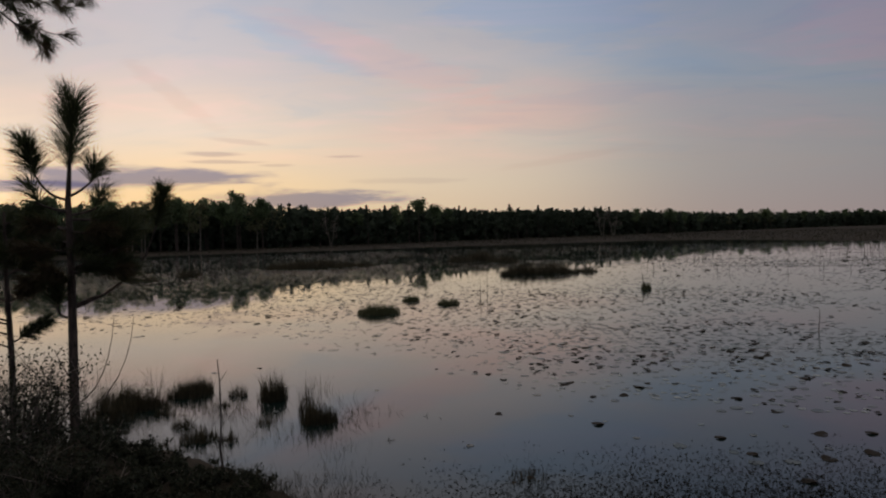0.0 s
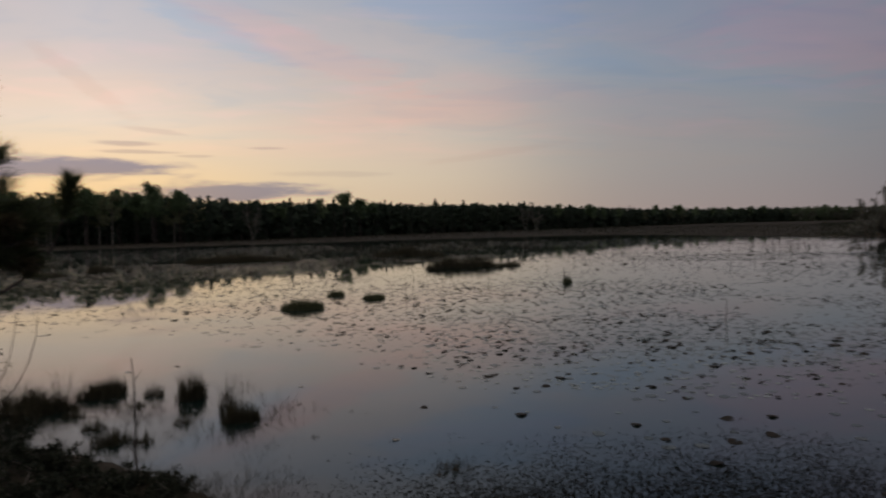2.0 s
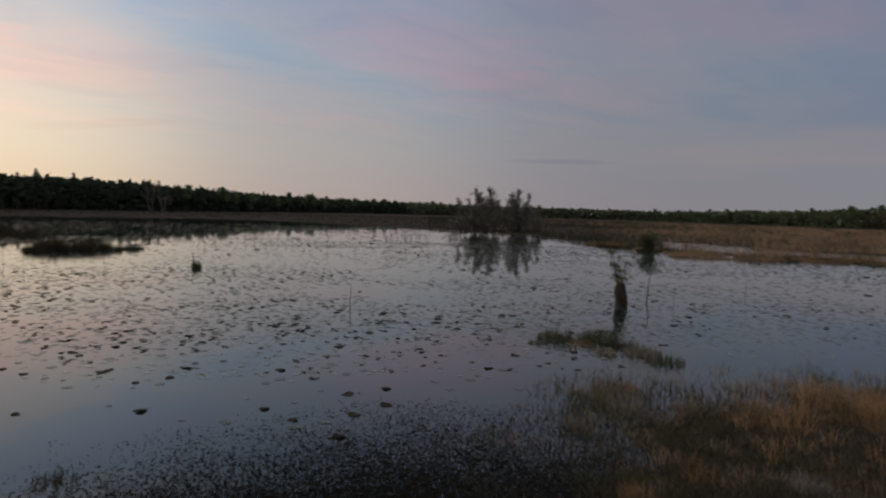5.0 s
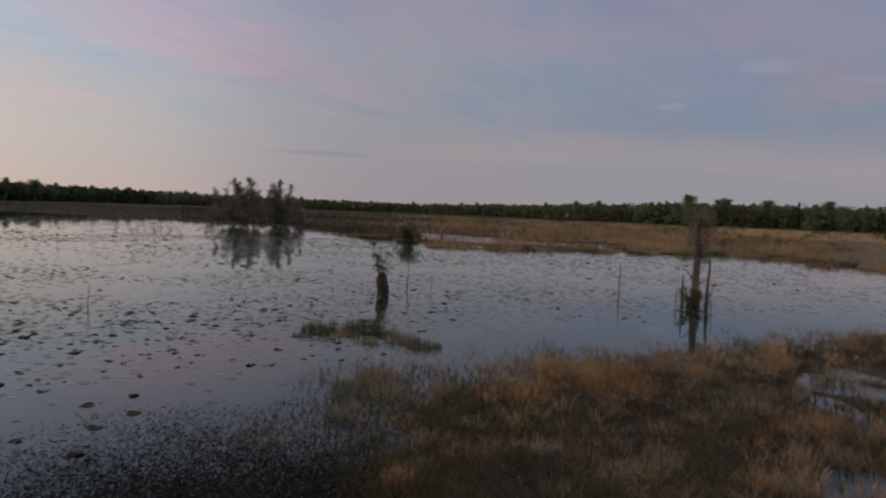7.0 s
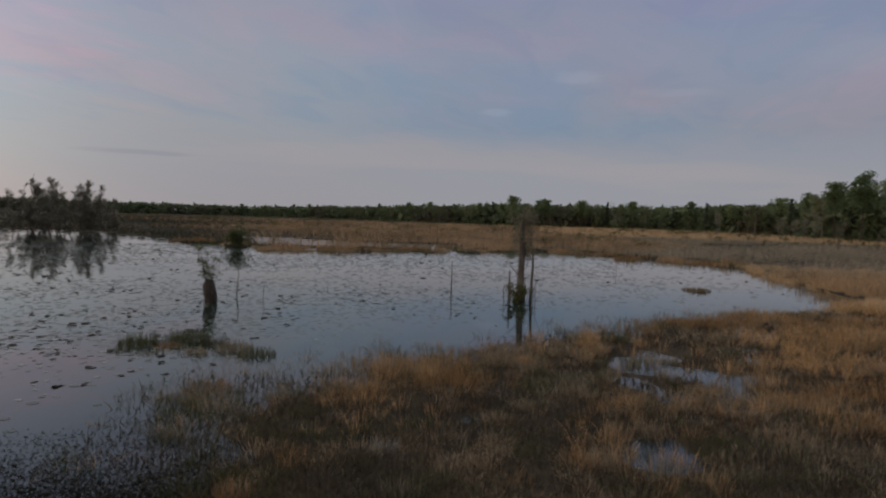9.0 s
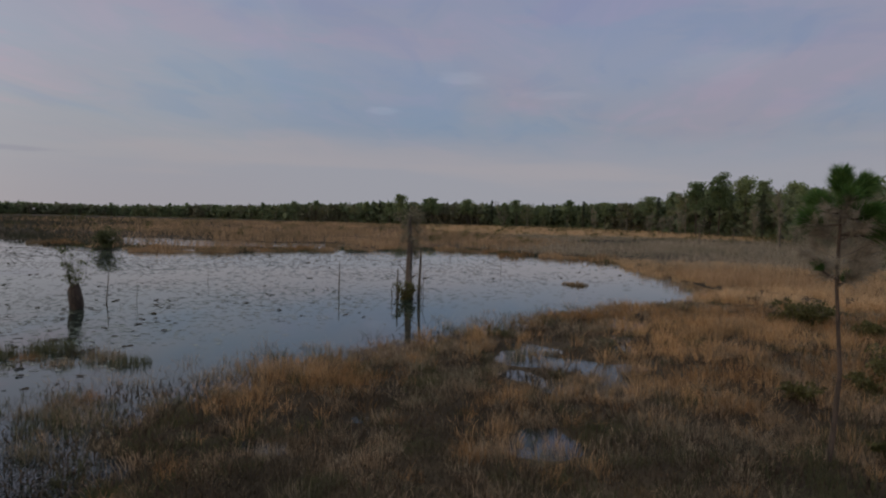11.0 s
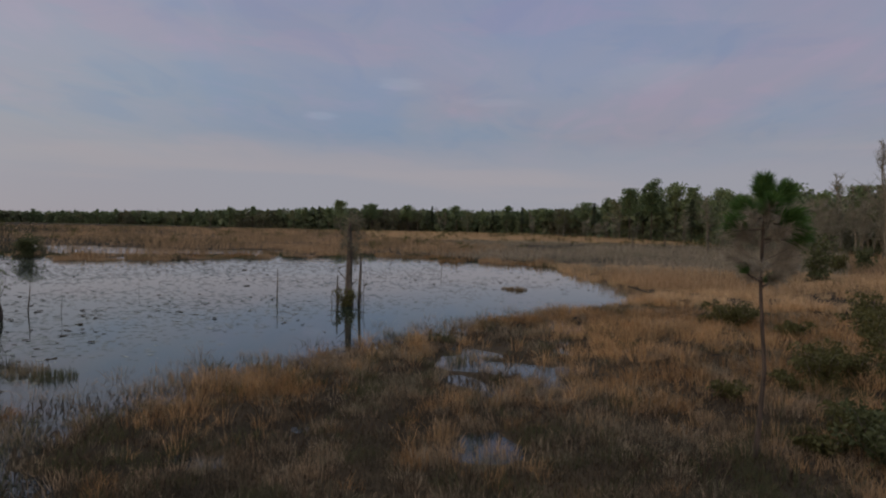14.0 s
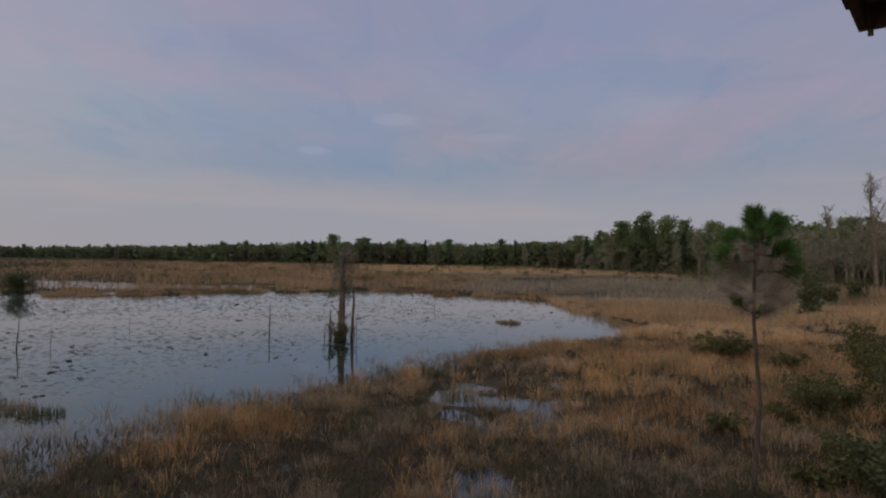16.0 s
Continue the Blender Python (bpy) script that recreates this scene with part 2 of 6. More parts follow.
WATER = water_material()
SOIL = ground_material()
# far pads: leaf colour raised to stand in for skylight on them
SKYLIT_PAD = plant("skylit_lily_pad", (0.075, 0.092, 0.068), (0.20, 0.21, 0.165), 0.2, (0.09, 0.125, 0.095), 0.12, 0.05, sheen=0.45)
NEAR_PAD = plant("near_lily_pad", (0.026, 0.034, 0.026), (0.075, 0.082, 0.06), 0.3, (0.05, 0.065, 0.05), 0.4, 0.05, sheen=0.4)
# near-black flecks, added to dull the sky's reflection close to the bank
DIM_FLECK = plant("dim_fleck", (0.008, 0.008, 0.006), (0.03, 0.026, 0.018), 0.9, sheen=0.05)
PAD_DRY = plant("curled_lily_pad", (0.02, 0.018, 0.012), (0.06, 0.042, 0.026), 0.7)
GOLD = plant("broomsedge", (0.36, 0.205, 0.088), (0.72, 0.46, 0.24), 0.8, (0.29, 0.20, 0.11), 0.7)
BUFF = plant("buff_sedge", (0.22, 0.15, 0.09), (0.55, 0.40, 0.26), 0.8, (0.18, 0.14, 0.09), 1.0)
DRAB = plant("drab_sedge", (0.17, 0.135, 0.09), (0.50, 0.395, 0.275), 0.8, (0.17, 0.155, 0.105), 0.9)
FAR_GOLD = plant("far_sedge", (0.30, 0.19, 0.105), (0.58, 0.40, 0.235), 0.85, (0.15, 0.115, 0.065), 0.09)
PALE_GOLD = plant("pale_broomsedge", (0.46, 0.29, 0.15), (0.74, 0.52, 0.30), 0.8, (0.50, 0.36, 0.21), 0.1)
FAR_GREY = plant("grey_sedge", (0.25, 0.21, 0.15), (0.45, 0.38, 0.28), 0.85, (0.22, 0.20, 0.135), 0.06)
DARK_GRASS = plant("dark_rush", (0.03, 0.028, 0.016), (0.09, 0.075, 0.042), 0.75)
GREEN_RUSH = plant("green_rush", (0.05, 0.06, 0.025), (0.13, 0.125, 0.06), 0.75)
NEEDLE = plant("pine_needle", (0.05, 0.11, 0.03), (0.12, 0.21, 0.06), 0.5)
MOSS = plant("hanging_moss", (0.13, 0.118, 0.08), (0.25, 0.225, 0.16), 0.85)
# pine needles darkened and browned in colour for the backlit bank
BACKLIT_NEEDLE = plant("backlit_pine_needle", (0.036, 0.048, 0.02), (0.09, 0.098, 0.045), 0.5)
NEEDLE_OLD = plant("browning_needle", (0.05, 0.038, 0.02), (0.11, 0.085, 0.045), 0.6)
PINE_LEAF = plant("far_pine_foliage", (0.115, 0.16, 0.075), (0.215, 0.26, 0.122), 0.7, own="object")
# pine foliage again, with the backlit shade put into its colour
BACKLIT_CONIFER = plant("backlit_conifer_foliage", (0.042, 0.058, 0.038), (0.085, 0.105, 0.062), 0.8, own="object")
OAK_LEAF = plant("far_olive_foliage", (0.110, 0.122, 0.058), (0.205, 0.205, 0.105), 0.7, own="object")
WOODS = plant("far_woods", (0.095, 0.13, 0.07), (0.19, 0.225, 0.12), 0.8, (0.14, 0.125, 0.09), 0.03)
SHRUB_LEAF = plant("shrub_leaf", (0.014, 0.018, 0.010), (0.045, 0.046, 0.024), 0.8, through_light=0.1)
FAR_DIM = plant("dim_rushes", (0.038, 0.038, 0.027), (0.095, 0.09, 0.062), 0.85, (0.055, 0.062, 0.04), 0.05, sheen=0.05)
THATCH = plant("dead_thatch", (0.036, 0.027, 0.018), (0.15, 0.107, 0.07), 0.9, (0.07, 0.06, 0.042), 1.1)
RUSSET = plant("russet_sedge", (0.23, 0.12, 0.05), (0.46, 0.27, 0.125), 0.8, (0.20, 0.145, 0.075), 0.8)
SHRUB_OLIVE = plant("olive_shrub_leaf", (0.062, 0.064, 0.022), (0.15, 0.14, 0.055), 0.8)
SHRUB_GREEN = plant("green_shrub_leaf", (0.055, 0.068, 0.03), (0.13, 0.14, 0.06), 0.7)
PINE_BARK = bark("pine_bark", (0.035, 0.026, 0.020), (0.11, 0.08, 0.06))
GREY_BARK = bark("grey_bark", (0.10, 0.087, 0.064), (0.25, 0.22, 0.165))
TWIG = bark("twig_bark", (0.10, 0.078, 0.06), (0.22, 0.18, 0.145), 22.0)
PALE_TWIG = bark("pale_twig_bark", (0.145, 0.14, 0.10), (0.28, 0.26, 0.195), 22.0)
DEAD_WOOD = bark("dead_wood", (0.045, 0.036, 0.029), (0.155, 0.128, 0.105))
WET_WOOD = bark("wet_rotten_wood", (0.018, 0.014, 0.011), (0.07, 0.052, 0.04))
PLANK = bark("weathered_plank", (0.09, 0.055, 0.035), (0.19, 0.12, 0.08), 20.0)
SHINGLE = bark("wooden_shingle", (0.07, 0.04, 0.028), (0.17, 0.095, 0.065), 26.0)

# ================= mesh tools =================
RNG = np.random.default_rng(7)


class Build:
    """Gathers vertices and faces for one mesh."""

    def __init__(self):
        self.v, self.f, self.count = [], [], 0

    def add(self, v, f):
        v = np.asarray(v, dtype=float).reshape(-1, 3)
        f = np.asarray(f, dtype=int)
        self.v.append(v)
        self.f.append(f + self.count)
        self.count += len(v)
        return self

    def mesh(self, name, mat, smooth=False):
        me = bpy.data.meshes.new(name)
        verts = np.concatenate(self.v)
        loops = np.concatenate([f.ravel() for f in self.f])
        sizes = np.concatenate([np.full(len(f), f.shape[1]) for f in self.f])
        starts = np.concatenate([[0], np.cumsum(sizes)[:-1]])
        me.vertices.add(len(verts))
        me.vertices.foreach_set("co", verts.astype(np.float32).ravel())
        me.loops.add(len(loops))
        me.loops.foreach_set("vertex_index", loops.astype(np.int32))
        me.polygons.add(len(sizes))
        me.polygons.foreach_set("loop_start", starts.astype(np.int32))
        me.polygons.foreach_set("loop_total", sizes.astype(np.int32))
        if smooth:
            me.polygons.foreach_set("use_smooth", np.ones(len(sizes), dtype=bool))
        me.materials.append(mat)
        me.update(calc_edges=True)
        return me


def part(name, build, mat, parent=None, label="", smooth=False):
    """One mesh object, under a thing or under a part."""
    ob = new(name, build.mesh(name, mat, smooth))
    if parent is not None:
        ob.parent = parent
    if label:
        tagged(ob, label)
    return ob


def thing(name, label, category, at=(0, 0, 0), turn=0.0, group="", kind=""):
    ob = new(name)
    ob.matrix_basis = pose(*at, 0, 0, turn)
    return tagged(ob, label, category, group, kind)


def tube(pts, rad, sides=6, cap=True):
    """Vertices and quads of a tapered tube along a line of points."""
    pts = np.asarray(pts, float)
    rad = np.broadcast_to(np.asarray(rad, float), (len(pts),))
    tang = np.gradient(pts, axis=0)
    tang /= np.maximum(np.linalg.norm(tang, axis=1, keepdims=True), 1e-9)
    ref = np.where(np.abs(tang[:, 2:3]) > 0.9, np.array([[1.0, 0, 0]]), np.array([[0, 0, 1.0]]))
    u = np.cross(tang, ref)
    u /= np.maximum(np.linalg.norm(u, axis=1, keepdims=True), 1e-9)
    w = np.cross(tang, u)
    a = np.arange(sides) * 2 * np.pi / sides
    v = pts[:, None] + rad[:, None, None] * (np.cos(a)[None, :, None] * u[:, None] + np.sin(a)[None, :, None] * w[:, None])
    n = len(pts)
    i, j = np.meshgrid(np.arange(n - 1), np.arange(sides), indexing="ij")
    k = (j + 1) % sides
    f = np.stack([i * sides + j, i * sides + k, (i + 1) * sides + k, (i + 1) * sides + j], -1).reshape(-1, 4)
    return v.reshape(-1, 3), f


def bend(start, way, length, n=5, sag=0.0, wob=0.05, rng=RNG):
    """Points along a limb that leaves start in the direction way and curves up (sag > 0) or down."""
    way = np.asarray(way, float) / np.linalg.norm(way)
    t = np.linspace(0, 1, n)
    p = np.asarray(start, float) + t[:, None] * way * length
    p[:, 2] += sag * length * t ** 2
    p[1:] += rng.normal(0, wob * length / n, (n - 1, 3))
    return p


def needles(base, way, n, length, rng=RNG, width=0.004):
    """Long thin needles: n blades from points base (n,3) in directions way (n,3), drooping a little."""
    way = way / np.linalg.norm(way, axis=1, keepdims=True)
    side = np.cross(way, rng.normal(size=(n, 3)))
    side /= np.maximum(np.linalg.norm(side, axis=1, keepdims=True), 1e-9)
    ln = length * rng.uniform(0.75, 1.1, (n, 1))
    mid = base + way * ln * 0.55
    tip = base + way * ln
    mid[:, 2] += 0.02 * ln[:, 0]
    tip[:, 2] -= 0.10 * ln[:, 0]
    w = side * width
    v = np.stack([base - w, base + w, mid - w, mid + w, tip], 1).reshape(-1, 3)
    i = np.arange(n)[:, None] * 5
    return v, i + np.array([[0, 1, 3, 2]]), i + np.array([[2, 3, 4]])


def leaf_cloud(centres, radii, per, size, rng=RNG, flat=0.7):
    """Small four-cornered leaves strewn round the centres."""
    c = np.repeat(np.asarray(centres, float), per, axis=0)
    r = np.repeat(np.asarray(radii, float), per)[:, None]
    n = len(c)
    d = rng.normal(size=(n, 3))
    d /= np.linalg.norm(d, axis=1, keepdims=True)
    p = c + d * r * rng.uniform(0.25, 1.0, (n, 1)) ** 0.6 * np.array([1, 1, flat])
    a = rng.normal(size=(n, 3))
    a /= np.linalg.norm(a, axis=1, keepdims=True)
    b = np.cross(a, rng.normal(size=(n, 3)))
    b /= np.maximum(np.linalg.norm(b, axis=1, keepdims=True), 1e-9)
    s = size * rng.uniform(0.6, 1.3, (n, 1))
    v = np.stack([p - a * s, p + b * s * 0.45, p + a * s, p - b * s * 0.45], 1).reshape(-1, 3)
    return v, np.arange(n * 4).reshape(-1, 4)


def blades(p, height, width, lean=0.25, rng=RNG):
    """Grass: one bent blade on each point. Five vertices a blade."""
    n = len(p)
    h = np.broadcast_to(height, (n,))[:, None] * rng.uniform(0.6, 1.15, (n, 1))
    az = rng.uniform(0, 2 * np.pi, n)
    out = np.stack([np.cos(az), np.sin(az), np.zeros(n)], 1)
    ln = rng.normal(0, lean, (n, 1)) * h
    az2 = rng.uniform(0, 2 * np.pi, n)
    side = np.stack([np.cos(az2), np.sin(az2), np.zeros(n)], 1) * np.broadcast_to(width, (n,))[:, None]
    up = np.array([[0, 0, 1.0]])
    mid = p + up * h * 0.55 + out * ln * 0.35
    tip = p + up * h + out * ln * 1.1
    v = np.stack([p - side, p + side, mid - side * 0.8, mid + side * 0.8, tip], 1).reshape(-1, 3)
    i = np.arange(n)[:, None] * 5
    return v, i + np.array([[0, 1, 3, 2]]), i + np.array([[2, 3, 4]])


def lattice(x, y, scale, seed):
    """Smooth value noise in the plane, 0 to 1, two octaves."""
    def one(px, py, sd):
        i, j = np.floor(px), np.floor(py)
        fx, fy = px - i, py - j
        fx, fy = fx * fx * (3 - 2 * fx), fy * fy * (3 - 2 * fy)

        def rnd(a, b):
            s = np.sin(a * 127.1 + b * 311.7 + sd * 74.7) * 43758.5453
            return s - np.floor(s)
        return (rnd(i, j) * (1 - fx) + rnd(i + 1, j) * fx) * (1 - fy) + (rnd(i, j + 1) * (1 - fx) + rnd(i + 1, j + 1) * fx) * fy
    x, y = np.asarray(x, float) / scale, np.asarray(y, float) / scale
    return 0.65 * one(x, y, seed) + 0.35 * one(x * 2.3 + 5.1, y * 2.3 - 3.7, seed + 1)


def polar(az, r):
    """Place at a bearing (degrees to the left of +y) and a distance."""
    a = np.radians(az)
    return -np.sin(a) * r, np.cos(a) * r


# ================= the lie of the land =================
NEAR_AZ = np.array([-104, -102, -95, -88, -74, -61, -52, -45, -40, -35, -28, -20, -10, 0, 5, 10, 15, 20, 25, 30, 35, 60.0])
NEAR_R = np.array([36.2, 32.5, 28.0, 22.6, 17.2, 14.4, 14.8, 12.5, 9.5, 8, 7.5, 7.2, 7, 7.5, 8, 8.6, 9.4, 10.5, 11.8, 13, 14.5, 16])
FAR_AZ = np.array([-104, -103.4, -102.9, -100.4, -97.8, -96.6, -95.6, -92, -89.5, -85, -79, -72, -67, -60, -55, -52, -48, -45, -38, -31, -26, -20, -12, 0, 30, 60.0])
FAR_R = np.array([37.5, 39.5, 41.0, 44.5, 50, 58, 63, 69, 70, 77, 78, 76, 71, 68.6, 75, 79, 92, 108, 124, 140, 160, 180, 170, 158, 152, 150])


def in_pond(x, y):
    """How far a place lies inside the open water, in metres; negative on land."""
    r = np.hypot(x, y)
    az = np.degrees(np.arctan2(-x, y))
    wob = (lattice(x, y, 3.0, 3) - 0.5) * np.clip(r * 0.12, 0.6, 9) * np.where(az < -96, 0.35, 1.0)
    s = np.minimum(r - np.interp(az, NEAR_AZ, NEAR_R), np.interp(az, FAR_AZ, FAR_R) - r) + wob
    slot = np.minimum(5.0 - np.abs(r - 85.0), (8.5 - np.abs(az + 64.5)) * 1.4) + 1.4 * wob / np.clip(r * 0.12, 0.6, 9)
    slot = np.maximum(slot, np.minimum(3.5 - np.abs(r - 96.0 - 0.6 * (az + 58)), (4.0 - np.abs(az + 58.0)) * 1.6) + 2.0 * wob / np.clip(r * 0.12, 0.6, 9))
    s = np.maximum(s, np.where(r > 76, slot, -99))
    return np.where((az < -104) | (az > 75), -np.minimum(r, 30), s)


def land(x, y):
    r = np.hypot(x, y)
    s = in_pond(x, y)
    bumps = lattice(x, y, 1.6, 11) - 0.5
    az = np.degrees(np.arctan2(-x, y))
    hummock = -0.015 + 0.22 * (0.73 - lattice(x, y, 2.4, 33)) - 0.14 * np.clip((az + 60) / 10, 0, 1) + 0.12 * (lattice(x, y, 0.8, 13) - 0.5) + 0.20 * np.clip((-az - 98) / 8, 0, 1) * np.clip((r - 12) / 4, 0, 1)
    bed = -np.minimum(0.06 + 0.09 * s, 0.9)
    wet = np.where(s > 0, bed, np.minimum(0.03 - 0.004 * s, 0.12) + 0.16 * bumps)
    # the marsh stays just under water, shore and all
    soft = np.where(s > 0, bed, -0.06 + (hummock + 0.06) * np.clip(-s / 2, 0, 1))
    marshy = np.clip((-az - 22) / 8, 0, 1) * np.clip((38 - r) / 8, 0, 1)
    wet = wet + (soft - wet) * marshy
    dry = np.clip((az - 12) / 14, 0, 1) * np.clip((14.5 - r) / 4, 0, 1) * 0.35 * (s < 0.5)
    bluff = 1.75 * np.clip((7.6 - r) / 5.6, 0, 1) ** 1.4
    far_rise = np.clip((r - 150) / 250, 0, 1) * 0.8 * (s < 0)
    return wet + dry + bluff + far_rise


def cap(build, n):
    """Closes the sheet at its centre."""
    build.f.append(np.arange(n)[None])
    return build


def ground_sheet():
    nr, na = 180, 330
    r = np.concatenate([[0.02], np.geomspace(1.0, 4200, nr - 1)])
    a = np.radians(np.linspace(-180, 180, na, endpoint=False))
    rr, aa = np.meshgrid(r, a, indexing="ij")
    x, y = -np.sin(aa) * rr, np.cos(aa) * rr
    v = np.stack([x, y, land(x, y)], -1).reshape(-1, 3)
    i, j = np.meshgrid(np.arange(nr - 1), np.arange(na), indexing="ij")
    k = (j + 1) % na
    f = np.stack([i * na + j, (i + 1) * na + j, (i + 1) * na + k, i * na + k], -1).reshape(-1, 4)
    ob = part("ground", cap(Build().add(v, f), na), SOIL, smooth=True)
    tagged(ob, "dark peaty marsh soil sloping into the pond", "ground", kind="structure")


def water_sheet():
    n = 96
    a = np.linspace(0, 2 * np.pi, n, endpoint=False)
    v = [(0, 0, 0)]
    rings = (60.0, 330.0)
    for r in rings:
        v += [(math.sin(t) * r, math.cos(t) * r, 0) for t in a]
    i = np.arange(n)
    k = (i + 1) % n
    b = Build()
    b.add(v, np.stack([np.zeros(n, int), 1 + k, 1 + i], 1))
    b.f.append(np.stack([1 + i, 1 + k, 1 + n + k, 1 + n + i], 1))
    ob = part("water", b, WATER)
    tagged(ob, "still dark pond water mirroring the dusk sky", "water", kind="structure")


ground_sheet()
water_sheet()

# ================= kinds of plants =================


def height_at(x, y):
    return float(land(np.array([x]), np.array([y]))[0])


def pine_tree(rng, tall=14.0, crown=0.5, broad=2.6, cone=False, dense=1.0, label="tall dark green pine in the woods across the water"):
    """A grown pine: tapered trunk, limbs, and a crown of needle clumps."""
    ob = thing("pine_tree", label, "tree", group="pines round the pond")
    lean = rng.normal(0, 0.012 * tall, 2)
    t = np.linspace(0, 1, 8)
    line = np.stack([lean[0] * t ** 2, lean[1] * t ** 2, t * tall * 0.96], 1)
    part("trunk", Build().add(*tube(line, 0.17 * (tall / 14) * (1 - 0.85 * t) + 0.02, 6)), PINE_BARK, ob)
    limbs, centres, radii = Build(), [], []
    n = int((27 if cone else 20) * dense)
    for k in range(n):
        f = rng.uniform(0, 1) ** (0.9 if cone else 0.8)
        z = tall * (crown + (0.96 - crown) * f)
        reach = broad * ((1.05 - f) if cone else math.sqrt(max(0.12, 1 - (f - 0.35) ** 2 * 1.9))) * rng.uniform(0.5, 1.0)
        a = rng.uniform(0, 2 * math.pi)
        way = (math.cos(a), math.sin(a), rng.uniform(-0.1, 0.25) if cone else rng.uniform(0.05, 0.55))
        start = (lean[0] * (z / tall) ** 2, lean[1] * (z / tall) ** 2, z)
        pts = bend(start, way, reach, 4, 0.12, 0.08, rng)
        limbs.add(*tube(pts, np.linspace(0.045, 0.012, 4), 3))
        for u in (0.3, 0.65, 1.0):
            q = pts[0] + (pts[-1] - pts[0]) * u
            centres.append(q + rng.normal(0, 0.12, 3))
            radii.append(0.66 * rng.uniform(0.7, 1.25) * (1.1 - 0.75 * f) if cone else 0.95 * rng.uniform(0.7, 1.25) * (1.15 - 0.35 * f))
    for k in range(7 if cone else 9):
        # the rounded or pointed top
        wide = 0.0 if cone else rng.normal(0, 0.28 * broad, 2) * (0.3 + 0.1 * k)
        centres.append(np.array([lean[0], lean[1], tall * (0.975 - 0.04 * k if cone else 0.945 - 0.022 * k)]) + np.append(np.broadcast_to(wide, 2), 0.0))
        radii.append((0.3 + 0.17 * k) if cone else 0.62 + 0.05 * k)
    tagged(part("branchwork", limbs, PINE_BARK, ob), kind="stuff")
    v, f = leaf_cloud(centres, np.asarray(radii) * (1.0 if cone else 1.2), 11 if cone else 15, 0.36, rng, 0.9)
    part("crown", Build().add(v, f), BACKLIT_CONIFER if cone else PINE_LEAF, ob)
    return ob


def leafy_tree(rng, tall=12.0, broad=3.6, label="round-crowned olive green broadleaf tree in the woods"):
    ob = thing("broadleaf_tree", label, "tree", group="broadleaf trees round the pond")
    t = np.linspace(0, 1, 6)
    line = np.stack([0.2 * np.sin(t * 2), 0.15 * t, t * tall * 0.8], 1)
    part("trunk", Build().add(*tube(line, 0.2 * (1 - 0.8 * t) + 0.02, 6)), GREY_BARK, ob)
    limbs, centres, radii = Build(), [], []
    for k in range(18):
        f = rng.uniform(0, 1)
        z = tall * (0.28 + 0.5 * f)
        a = rng.uniform(0, 2 * math.pi)
        pts = bend((0.1, 0.1, z), (math.cos(a), math.sin(a), rng.uniform(0.2, 0.9)), broad * rng.uniform(0.6, 1.05) * (1.1 - 0.5 * f), 4, 0.1, 0.1, rng)
        limbs.add(*tube(pts, np.linspace(0.06, 0.015, 4), 4))
        for u in (0.5, 0.8, 1.0):
            centres.append(pts[0] + (pts[-1] - pts[0]) * u + rng.normal(0, 0.2, 3))
            radii.append(rng.uniform(0.55, 0.95))
    tagged(part("branchwork", limbs, GREY_BARK, ob), kind="stuff")
    part("crown", Build().add(*leaf_cloud(centres, radii, 14, 0.32, rng, 0.85)), OAK_LEAF, ob)
    return ob


